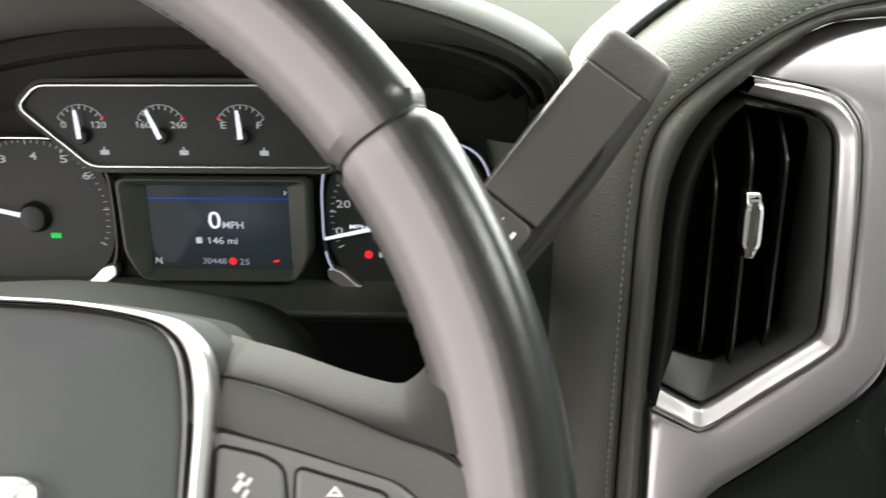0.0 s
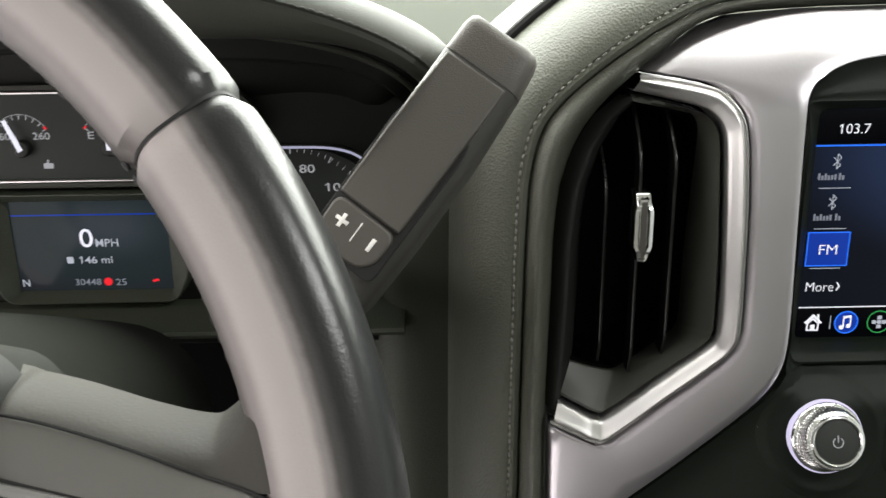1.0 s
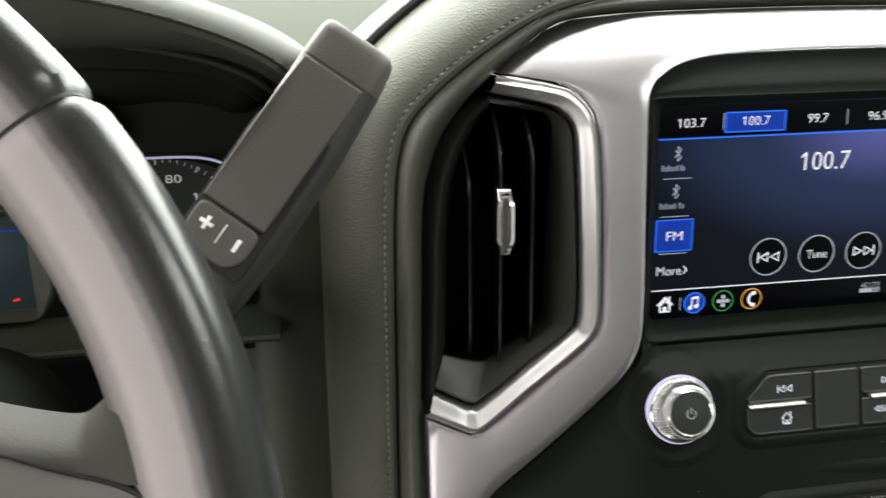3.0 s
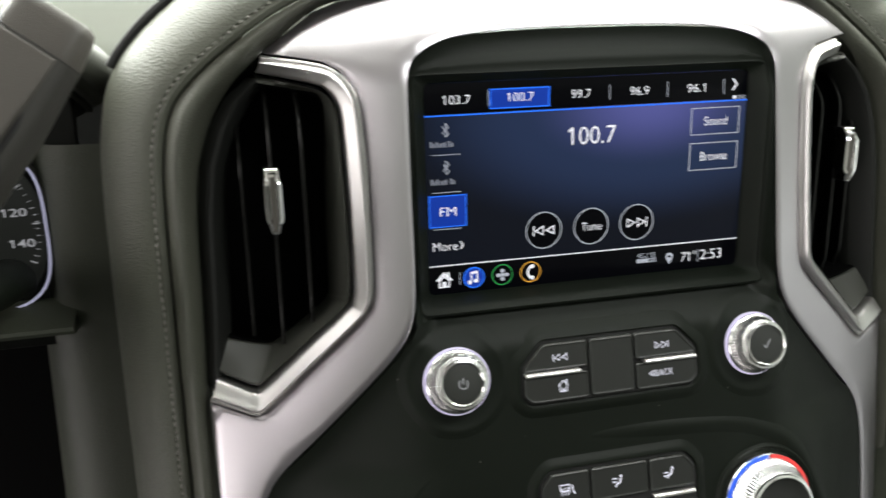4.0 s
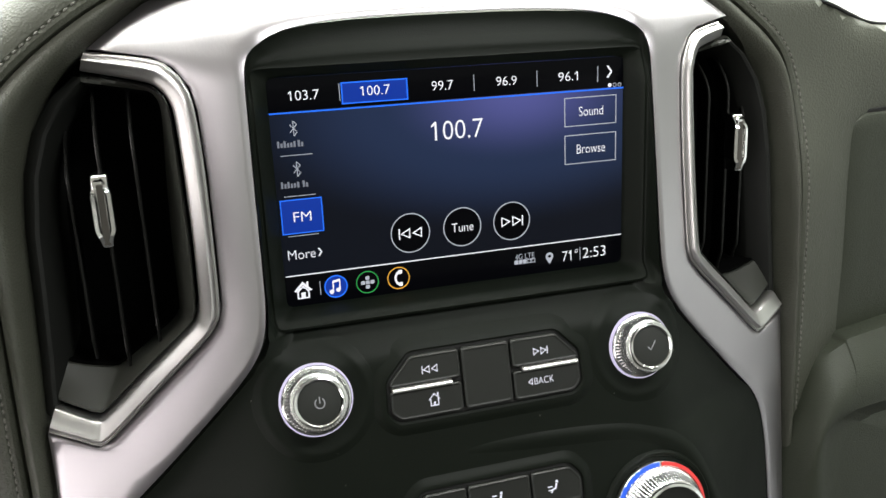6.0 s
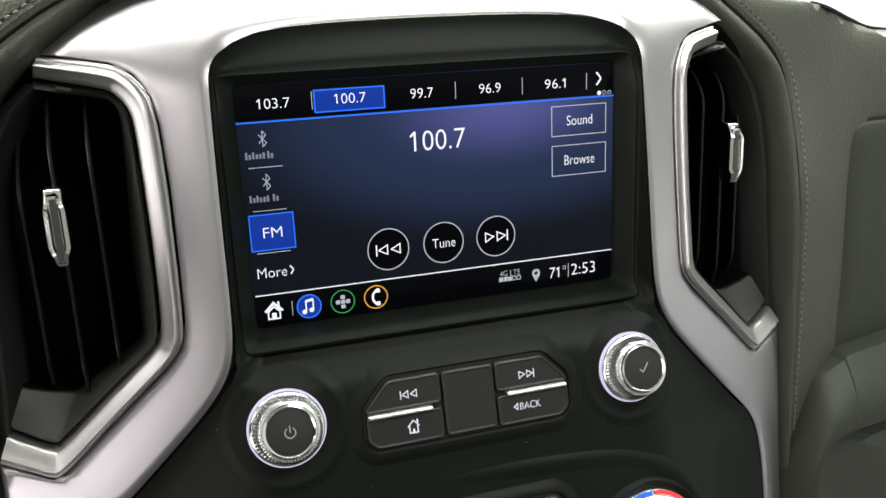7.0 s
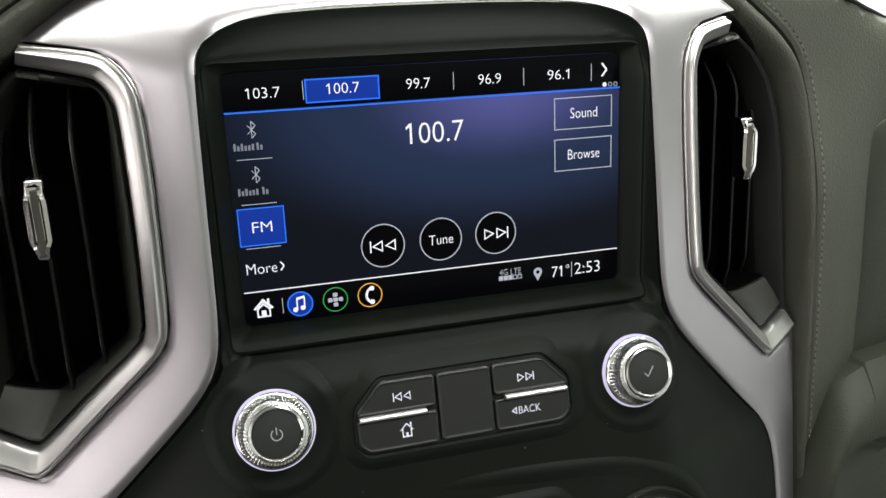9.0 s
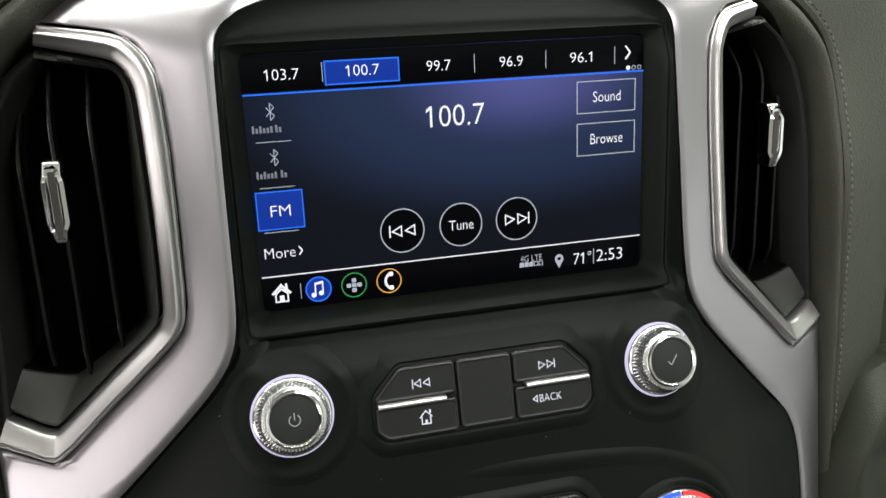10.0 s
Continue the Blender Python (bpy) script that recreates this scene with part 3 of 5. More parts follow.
for a, b in zip(gb, gf):
    far = 0.05 * max(0, (a.x - 0.215) / 0.62)
    inside = b.lerp(Vector((0.50, 0.70, 0)), 0.10)
    deep = b.lerp(Vector((0.50, 0.70, 0)), 0.9)
    row = [Vector((a.x, 0.060 + far, a.y))]
    for k in range(9):
        t = k / 8
        p = a.lerp(b, t)
        row.append(Vector((p.x, 0.018 + far - 0.019 * t - 0.007 * math.sin(math.pi * t), p.y)))
    q = b.lerp(inside, 0.15)
    row += [Vector((q.x, 0.0012 + far, q.y)), Vector((inside.x, 0.010 + far, inside.y)), Vector((deep.x, 0.014 + far, deep.y))]
    glove_rows.append(row)
part("glove_box", loft(glove_rows), LOWER_SKIN, dash, "bulging lower glove box")


# ---- silver trim frame round vents and display ----
OUT = [(-0.1985, 0.74), (-0.1990, 0.80), (-0.1994, 0.845), (-0.1997, 0.872), (-0.1999, 0.8985), (-0.1796, 0.8917), (-0.1730, 0.8937), (-0.1500, 0.9160), (-0.1267, 0.9382), (-0.1196, 0.9470), (-0.1171, 0.9560),
       (-0.1164, 0.985), (-0.1163, 1.015), (-0.1173, 1.039), (-0.1194, 1.0505), (-0.1254, 1.0592), (-0.1340, 1.0638), (-0.1600, 1.0680), (-0.1490, 1.0762), (-0.1345, 1.0862), (-0.1210, 1.0912), (-0.09, 1.0940), (-0.045, 1.0950), (0, 1.0954)]
INS = [(-0.1845, 0.74), (-0.1835, 0.80), (-0.1815, 0.838), (-0.1755, 0.857), (-0.1600, 0.8705), (-0.1450, 0.8857), (-0.1320, 0.8995), (-0.1186, 0.9135), (-0.1048, 0.9290), (-0.1000, 0.9410), (-0.0985, 0.9540),
       (-0.0985, 0.985), (-0.0980, 1.015), (-0.0975, 1.039), (-0.0972, 1.0520), (-0.0968, 1.0580), (-0.0955, 1.0620), (-0.0930, 1.0655), (-0.0860, 1.0700), (-0.0770, 1.0733), (-0.0640, 1.0752), (-0.0450, 1.0762), (-0.022, 1.0767), (0, 1.0768)]


def straight_pairs(a, b, per):
    """Matched stations joined by short straight runs, with sharp corners kept."""
    oa, ob_ = [], []
    for i in range(len(a) - 1):
        for s in range(per):
            t = s / per
            oa.append(Vector(a[i]).lerp(Vector(a[i + 1]), t))
            ob_.append(Vector(b[i]).lerp(Vector(b[i + 1]), t))
    return oa + [Vector(a[-1])], ob_ + [Vector(b[-1])]


trim_o, trim_i = straight_pairs(OUT, INS, 3)
for _ in range(7):
    trim_i = [trim_i[0]] + [(a + 2 * b + c) / 4 for a, b, c in zip(trim_i, trim_i[1:], trim_i[2:])] + [trim_i[-1]]
trim = thing("silver_trim", (0, 0, 0.86), "brushed silver trim frame round the vents and display", "trim")
trim_rows = []
for o, i in list(zip(trim_o, trim_i)) + [(Vector((-a.x, a.y)), Vector((-b.x, b.y))) for a, b in reversed(list(zip(trim_o, trim_i))[:-1])]:
    w = (o - i).length
    row = [Vector((o.x, trim_y(o.x, o.y) + 0.010, o.y))]
    for k in range(13):
        t = k / 12
        e = min(t, 1 - t) * w
        p = o.lerp(i, t)
        row.append(Vector((p.x, trim_y(p.x, p.y) - 0.0006 * math.sin(math.pi * t) + 0.0011 * max(0, 1 - e / 0.0013) ** 2, p.y)))
    row.append(Vector((i.x, trim_y(i.x, i.y) + 0.010, i.y)))
    trim_rows.append(row)
part("trim_frame", loft([[turn_away(p) for p in row] for row in trim_rows]), SILVER, trim, sharp=60)


# ---- air vents ----
C_OUT = [(-0.1999, 0.8987), (-0.1860, 0.8940), (-0.1796, 0.8919), (-0.1730, 0.8940), (-0.1500, 0.9164), (-0.1270, 0.9386), (-0.1200, 0.9472), (-0.1175, 0.9562), (-0.1168, 0.985), (-0.1167, 1.015), (-0.1177, 1.039), (-0.1199, 1.0503), (-0.1258, 1.0587), (-0.1345, 1.0633), (-0.1610, 1.0676)]
C_IN = [(-0.1945, 0.9125), (-0.1840, 0.9085), (-0.1777, 0.9063), (-0.1724, 0.9085), (-0.1520, 0.9280), (-0.1320, 0.9470), (-0.1290, 0.9525), (-0.1282, 0.9590), (-0.1276, 0.985), (-0.1280, 1.012), (-0.1287, 1.036), (-0.1300, 1.0440), (-0.1340, 1.0495), (-0.1400, 1.0520), (-0.1645, 1.0575)]
O_IN = [(-0.1885, 0.9270), (-0.1780, 0.9235), (-0.1691, 0.9217), (-0.1640, 0.9232), (-0.1520, 0.9315), (-0.1400, 0.9405), (-0.1370, 0.9445), (-0.1358, 0.9500), (-0.1352, 0.985), (-0.1340, 1.012), (-0.1328, 1.036), (-0.1335, 1.0440), (-0.1365, 1.0482), (-0.1420, 1.0497), (-0.1640, 1.0545)]


def air_vent(s):
    """One vertical vent; s = -1 on the driver's side, 1 on the passenger's."""
    v = thing("air_vent", (s * 0.16, 0.02, 0.90), "black air vent with chrome surround and chrome tab", "air vent", "dash air vents")
    deep, off, drop = (0.014, 0.006, -0.0015) if s > 0 else (0.0, 0.0, 0.0)
    flip = lambda p: turn_away(Vector((-s * p.x, p.y, p.z)))
    co, ci = pairs(C_OUT, C_IN, 70)
    co = [a.lerp(b, 0.06) for a, b in zip(co, ci)]
    _, oi = pairs(C_OUT, O_IN, 70)
    ce = [a.lerp(b, 0.84) for a, b in zip(co, ci)]
    rows, lip_in, duct = [], [], []
    for a, b, c, inner in zip(co, ci, oi, ce):
        y = trim_y(a.x, a.y)
        row = []
        for t, d in ((0.0, 0.012), (0.0, 0.0012), (0.03, 0.0004), (0.07, 0.0003), (0.10, 0.0014), (0.14, 0.0014), (0.20, -0.0004), (0.28, -0.0017), (0.35, -0.0024), (0.39, -0.0025), (0.43, -0.0022), (0.48, -0.0016), (0.60, -0.0005), (0.76, 0.0008), (0.91, 0.0020), (0.955, 0.0027), (0.985, 0.0038), (1.0, 0.0054), (1.0, 0.02)):
            p = a.lerp(inner, t)
            row.append(flip(Vector((p.x, y + d, p.y))))
        rows.append(row)
        yb = y + 0.0062
        lip_in.append([flip(Vector((q.x, yy, q.y))) for q, yy in ((b.lerp(c, -0.05), yb + 0.012), (b.lerp(c, 0.0), yb + 0.0010), (b.lerp(c, 0.10), yb), (b.lerp(c, 0.5), (yb + 0.020) / 2 - 0.001), (b.lerp(c, 0.95), 0.0195), (c, 0.0205), (c, 0.024))])
        core = Vector((-0.165, 0.99, 0))
        duct.append([flip(Vector((q.x, yy, q.y))) for q, yy in ((c.lerp(core, -0.02), 0.0225), (c.lerp(core, 0.02), 0.0225), (c.lerp(core, 0.03), 0.060))])
    part("surround", loft(rows[:-2] if s > 0 else rows), CHROME, v, "satin chrome vent surround", sharp=70)
    part("inner_lip", loft(lip_in), LIP_SKIN, v)
    part("duct_wall", loft(duct), SHADE_BLACK, v)
    # side wall towards the padded roll, and the back of the duct
    side = []
    for z, x, y in ((0.905, -0.1985, 0.012), (0.93, -0.1965, 0.013), (0.96, -0.1950, 0.015), (0.99, -0.1938, 0.017), (1.015, -0.1905, 0.019), (1.033, -0.1845, 0.020), (1.047, -0.1755, 0.021), (1.0565, -0.164, 0.021)):
        side.append([flip(Vector((x + dx, y + dy, z))) for dx, dy in ((-0.004, 0.010), (0.0, 0.001), (0.0018, -0.0004), (0.0034, 0.0003), (0.0062, 0.005), (0.0095, 0.0125), (0.0102, 0.014), (0.0105, 0.05))])
    # the lip's plastic, darkened for the shade on this side
    part("side_wall", loft(side), DARK, v)
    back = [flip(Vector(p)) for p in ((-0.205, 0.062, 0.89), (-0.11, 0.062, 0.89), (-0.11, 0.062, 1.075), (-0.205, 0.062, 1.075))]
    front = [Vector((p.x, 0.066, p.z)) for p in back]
    part("duct_back", loft([back, front], closed=True, ends=True), SHADE_BLACK, v)
    for x, y, z0, z1 in ((-0.1752, 0.0140, 0.928, 1.0345), (-0.1610, 0.0090, 0.924, 1.0515), (-0.1461, 0.0058, 0.934, 1.0500)):
        rows, bead = [], []
        for k in range(25):
            t = k / 24
            z = z0 + (z1 - z0) * t
            e = 0.022 * max(0, (t - 0.80) / 0.20) ** 1.6 + 0.004 * smooth(0.1, 0, t)
            rows.append([flip(Vector((x - off + dx, y + e + dy + deep, z))) for dx, dy in ((-0.0005, 0.011), (-0.0006, 0.0022), (-0.0006, 0.0008), (0.0006, 0.0008), (0.0006, 0.0022), (0.0005, 0.011))])
            bead.append(flip(Vector((x - off, y + e + 0.0007 + deep, z))))
        # slat sides coloured near-black as shade; only the bead has slat plastic
        slat = part("slat", loft(rows, ends=True), SHADE_BLACK, v)
        part("slat_edge", tube(bead, 0.0008, 10), SLAT, slat, "glossy black slat edge")
    # tab on the middle slat: chrome frame round a dark grip
    cx, cz = -0.1612 - off - (0.0040 if s > 0 else 0), 1.0005 + drop
    sunk = deep + (0.0060 if s > 0 else 0)
    shape = rounded([(cx - 0.0022, cz - 0.0160), (cx + 0.0022, cz - 0.0160), (cx + 0.0030, cz - 0.0112), (cx + 0.0044, cz - 0.0085), (cx + 0.0044, cz + 0.0080), (cx + 0.0036, cz + 0.0105), (cx + 0.0036, cz + 0.0160), (cx - 0.0036, cz + 0.0160), (cx - 0.0036, cz + 0.0105), (cx - 0.0044, cz + 0.0080), (cx - 0.0044, cz - 0.0085), (cx - 0.0030, cz - 0.0112)], 0.0012, 3)
    tab_y = lambda x, z: -0.0030 + sunk + 0.25 * abs(abs(x) - abs(cx)) + 0.7 * max(0, z - cz - 0.0090) + 0.5 * max(0, cz - 0.0110 - z)
    tab = part("tab", hoop([(-s * p[0], p[1]) for p in shape], [(-s * p[0], p[1]) for p in inset(shape, 0.0022)], tab_y, 0.009, 0.0012), BRIGHT, v, "bright chrome vent tab")
    crest = rounded(rect(cx - 0.0033, cz + 0.0102, cx + 0.0033, cz + 0.0157), 0.0009, 3)
    part("tab_top", plate([(-s * p[0], p[1]) for p in crest], lambda x, z: tab_y(x, z) - 0.0003, 0.004, 0.0005), BRIGHT, tab)
    part("grip", plate([(-s * p[0], p[1]) for p in inset(shape, 0.0026)], lambda x, z: -0.0008 + sunk - 0.25 * abs(abs(x) - abs(cx)), 0.006, 0.0003), BRIGHT, tab)
    part("grip_rib", plate(rounded(rect(-s * cx - 0.0015, cz - 0.0145, -s * cx + 0.0015, cz + 0.0122), 0.0006, 2), -0.0016 + sunk, 0.005, 0.0004), LEVER, tab)
    return v


air_vent(-1)
air_vent(1)


# ---- centre fascia with display ----
display = thing("infotainment_display", (0, 0, 0.945), "lit radio touchscreen in a black bezel, showing station 100.7", "display")
bez_half = [Vector((*p, 0)) for p in INS[9:]]
outline = [Vector((-0.0995, 0.9366, 0))] + bez_half + [Vector((-p.x, p.y, 0)) for p in reversed(bez_half[:-1])] + [Vector((0.0995, 0.9366, 0))]
loop_out = [Vector((*p, 0)) for p in inset([q.xy for q in resample(outline + [outline[0]], 240, True)], 0.0008)]


def toward(p, x0, z0, x1, z1, r):
    """The point of a rounded rectangle that lies on the way from the centre to p."""
    cx, cz = (x0 + x1) / 2, (z0 + z1) / 2
    hx, hz = (x1 - x0) / 2, (z1 - z0) / 2
    dx, dz = p.x - cx, p.y - cz
    k = 1 / ((abs(dx) / hx) ** 60 + (abs(dz) / hz) ** 60) ** (1 / 60)
    return cx + dx * k, cz + dz * k


EDGE = [(0.9385, 0.0996), (0.929, 0.1042), (0.9135, 0.1180), (0.889, 0.1412), (0.870, 0.1598), (0.857, 0.1748), (0.845, 0.1792), (0.83, 0.1818), (0.80, 0.1832), (0.74, 0.1842)]


def skin_y(x, z, ex):
    """The fascia's skin: its middle, blended into the trim towards its edge at ex."""
    x0 = max(0.088, ex - 0.075)
    near = smooth(x0, ex, abs(x)) if ex > 0.106 else smooth(ex - 0.012, ex, abs(x))
    return fascia_y(z) * (1 - near) + (trim_y(ex, z) + 0.0015) * near


def edge_at(z):
    """Half the fascia's width at a height."""
    for (za, xa), (zb, xb) in zip(EDGE, EDGE[1:]):
        if z >= zb:
            return xa + (xb - xa) * min(1, max(0, (za - z) / (za - zb)))
    return EDGE[-1][1]


bez_rows = []
for p in loop_out:
    edge_y = trim_y(p.x, p.y) + 0.0018 if p.y > 0.9405 else skin_y(p.x, p.y, 0.0988) + 0.0003
    edge_y = min(edge_y, 0.004)
    row = []
    for (x0, z0, x1, z1), y in (((-0.0872, 0.9462, 0.0872, 1.0520), 0.0006), ((-0.0878, 0.9456, 0.0878, 1.0525), -0.0012), ((-0.0888, 0.9451, 0.0888, 1.0532), -0.0024), ((-0.0922, 0.9442, 0.0922, 1.0550), -0.0072), ((-0.0933, 0.9433, 0.0933, 1.0558), -0.0090), ((-0.0942, 0.9410, 0.0942, 1.0566), -0.0099), ((-0.0952, 0.9399, 0.0952, 1.0574), -0.0094)):
        x, z = toward(p, x0, z0, x1, z1, 0.004)
        deep_in = smooth(0.0, -0.0101, y)
        y += deep_in * (0.0055 * smooth(1.040, 1.056, z) - 0.0062 * smooth(0.950, 0.940, z))
        row.append(Vector((x, y, z)))
    last = row[-1]
    q = Vector((p.x, edge_y, p.y))
    for t in (0.15, 0.3, 0.45, 0.6, 0.75, 0.9):
        m = last.lerp(q, t)
        low = last.y + (skin_y(m.x, m.z, 0.0988) + 0.0003 * t - last.y) * smooth(0, 0.5, t)
        side = last.y + (q.y - last.y) * t * t + (0.0022 * smooth(0.25, 0.5, t) - 0.0022 * smooth(0.8, 1, t)) * smooth(1.056, 1.070, p.y)
        w = smooth(0.938, 0.950, p.y)
        row.append(Vector((m.x, low * (1 - w) + side * w, m.z)))
    row += [q, Vector((p.x, edge_y + 0.012, p.y))]
    bez_rows.append(row)
part("bezel", loft(bez_rows + [bez_rows[0]]), PLASTIC, display)
glass = part("screen", plate(rounded(rect(-0.0876, 0.9458, 0.0876, 1.0524), 0.0006, 2), 0.0, 0.004, 0.0001), SCREEN, display, "glossy lit screen")

L1, L2, L3 = -0.0003, -0.0006, -0.0009


def ui(name, bm, mat, label=""):
    return part(name, bm, mat, glass, label)


def ui_box(name, x0, z0, x1, z1, edge, fill=None, w=0.0006):
    if fill:
        ui(name + "_fill", plate(rect(x0, z0, x1, z1), L1, 0.0002, 0.00003), fill)
    o = rect(x0, z0, x1, z1)
    ui(name, hoop(o, inset(o, w), L2, 0.0002, 0.00004), edge)


ui("station_bar", plate(rect(-0.0874, 1.0372, 0.0874, 1.0521), -0.0002, 0.0002, 0.00003), UI_BLACK)
ui("status_bar", plate(rect(-0.0874, 0.9461, 0.0874, 0.9610), -0.0002, 0.0002, 0.00003), UI_BLACK)
ui("blue_line", stroke((-0.0874, 1.0366), (0.0874, 1.0366), 0.0007, L2, 0.0002), UI_BLUE)
ui("white_line", stroke((-0.0868, 0.9612), (0.0870, 0.9612), 0.0005, L2, 0.0002), UI_WHITE)
ui_box("selected_station", -0.0544, 1.0386, -0.0234, 1.0484, UI_BLUE, UI_FILL)
for body, x in (("103.7", -0.0714), ("100.7", -0.0388), ("99.7", -0.0068), ("96.9", 0.0251), ("96.1", 0.0572)):
    ui("station", lettering(body, x, 1.0440, 0.0137 if len(body) > 4 else 0.0104, 0.0043, L3), UI_WHITE)
for x in (-0.0552, 0.0089, 0.0410, 0.0733):
    ui("divider", stroke((x, 1.0402), (x, 1.0478), 0.0003, L2, 0.0002), UI_DIM)
ui("arrow", join(stroke((0.0785, 1.0478), (0.0808, 1.0449), 0.0008, L2, 0.0002), stroke((0.0808, 1.0449), (0.0785, 1.0420), 0.0008, L2, 0.0002)), UI_WHITE)
ui("page_dot", plate(disc(0.0797, 1.0383, 0.0010, 16), L3, 0.0002, 0.00004), UI_WHITE)
for x in (0.0824, 0.0851):
    ui("page_dot", ring(x, 1.0383, 0.0010, 0.00028, L3, 0.0002, 16), UI_DIM)
ui("frequency", lettering("100.7", -0.0003, 1.0230, 0.0258, 0.0090, L3), UI_WHITE)
ui_box("sound_key", 0.0553, 1.0194, 0.0836, 1.0336, UI_DIM, w=0.0004)
ui("sound_text", lettering("Sound", 0.0695, 1.0266, 0.0132, 0.0046, L3), UI_WHITE)
ui_box("browse_key", 0.0553, 1.0006, 0.0836, 1.0152, UI_DIM, w=0.0004)
ui("browse_text", lettering("Browse", 0.0695, 1.0080, 0.0156, 0.0046, L3), UI_WHITE)
for z in (1.0296, 1.0112):
    x = -0.0772
    pts = [(x - 0.0016, z - 0.0018), (x + 0.0016, z + 0.0017), (x, z + 0.0034), (x, z - 0.0034), (x + 0.0016, z - 0.0017), (x - 0.0016, z + 0.0018)]
    ui("phone_source", join(*[stroke(a, b, 0.00035, L2, 0.0002) for a, b in zip(pts, pts[1:])]), UI_DIM)
# device names, drawn as plain bars
for z, runs in ((1.0226, ((-0.0850, 6), (-0.0758, 2))), (1.0041, ((-0.0850, 6), (-0.0752, 2)))):
    bars = []
    for a, n in runs:
        for k in range(n):
            x = a + k * 0.00145
            tall = (0.0030, 0.0020, 0.0029, 0.0020, 0.0021, 0.0026)[k]
            bars.append(plate(rect(x, z - 0.0013, x + 0.00095, z - 0.0013 + tall), L2, 0.0002, 0.00003))
    for bar in bars:
        ui("name_bar", bar, UI_GREY)
for z in (1.0176, 0.9989, 0.9802):
    ui("rule", stroke((-0.0841, z), (-0.0698, z), 0.0003, L2, 0.0002), UI_DIM)
ui_box("fm_key", -0.0864, 0.9812, -0.0671, 0.9974, UI_BLUE, UI_FILL, 0.0005)
ui("fm_text", lettering("FM", -0.0767, 0.9892, 0.0082, 0.0045, L3), UI_WHITE)
ui("more_text", lettering("More", -0.0785, 0.9714, 0.0128, 0.0045, L3), UI_WHITE)
ui("more_arrow", join(stroke((-0.0706, 0.9733), (-0.0692, 0.9714), 0.0006, L2, 0.0002), stroke((-0.0692, 0.9714), (-0.0706, 0.9695), 0.0006, L2, 0.0002)), UI_WHITE)
for x in (-0.0259, 0.0004, 0.0263):
    ui("round_key_face", plate(disc(x, 0.9752, 0.0095), -0.0002, 0.0002, 0.00003), UI_BLACK)
    ui("round_key", ring(x, 0.9752, 0.0098, 0.0005, L2, 0.0002), UI_DIM)
ui("tune_text", lettering("Tune", 0.0004, 0.9752, 0.0112, 0.0044, L3), UI_WHITE)


def skip_icon(cx, cz, w, h, y, s, place=None):
    """Two outlined triangles and a bar; s = 1 forwards, -1 backwards."""
    bms = []
    for k in (-0.5, 0.02):
        t = [(cx + s * k * w, cz - h / 2), (cx + s * (k + 0.44) * w, cz), (cx + s * k * w, cz + h / 2)]
        bms.append(hoop(t, inset(t, h * 0.10), y, 0.0002, 0.00004, place))
    x = cx + s * 0.5 * w
    bms.append(plate(rect(x - h * 0.06, cz - h / 2, x + h * 0.06, cz + h / 2), y, 0.0002, 0.00003, place))
    return join(*bms)


ui("previous_icon", skip_icon(-0.0259, 0.9752, 0.0112, 0.0052, L3, -1), UI_WHITE)
ui("next_icon", skip_icon(0.0263, 0.9752, 0.0112, 0.0052, L3, 1), UI_WHITE)


def house_icon(cx, cz, w, y, place=None):
    roof = [(cx - w / 2, cz + 0.02 * w), (cx, cz + 0.52 * w), (cx + w / 2, cz + 0.02 * w), (cx + 0.40 * w, cz - 0.06 * w), (cx, cz + 0.34 * w), (cx - 0.40 * w, cz - 0.06 * w)]
    walls = [(cx - 0.34 * w, cz - 0.02 * w), (cx, cz + 0.30 * w), (cx + 0.34 * w, cz - 0.02 * w), (cx + 0.34 * w, cz - 0.46 * w), (cx - 0.34 * w, cz - 0.46 * w)]
    door = rect(cx - 0.12 * w, cz - 0.45 * w, cx + 0.12 * w, cz - 0.10 * w)
    return join(plate(roof, y, 0.0002, 0.00002, place), hoop(walls, inset(walls, 0.08 * w), y, 0.0002, 0.00002, place), plate(door, y, 0.0002, 0.00002, place), plate(rect(cx + 0.2 * w, cz + 0.2 * w, cx + 0.31 * w, cz + 0.5 * w), y, 0.0002, 0.00002, place))


ui("home_icon", house_icon(-0.0794, 0.9535, 0.0085, L2), UI_WHITE)
ui("divider", stroke((-0.0713, 0.9503), (-0.0713, 0.9570), 0.0003, L2, 0.0002), UI_DIM)
ui("music_disc", plate(disc(-0.0638, 0.9535, 0.0050), L1, 0.0002, 0.00003), UI_FILL)
ui("music_ring", ring(-0.0638, 0.9535, 0.0056, 0.0006, L2, 0.0002), UI_BLUE)
ui("note_icon", join(stroke((-0.0652, 0.9512), (-0.0652, 0.9562), 0.0006, L3, 0.0002), stroke((-0.0620, 0.9518), (-0.0620, 0.9568), 0.0006, L3, 0.0002), stroke((-0.0654, 0.9560), (-0.0618, 0.9567), 0.0011, L3, 0.0002), plate(disc(-0.0660, 0.9512, 0.0011, 14), L3, 0.0002, 0.00003), plate(disc(-0.0628, 0.9518, 0.0011, 14), L3, 0.0002, 0.00003)), UI_WHITE)
ui("apps_ring", ring(-0.0485, 0.9535, 0.0056, 0.0005, L2, 0.0002), UI_GREEN)
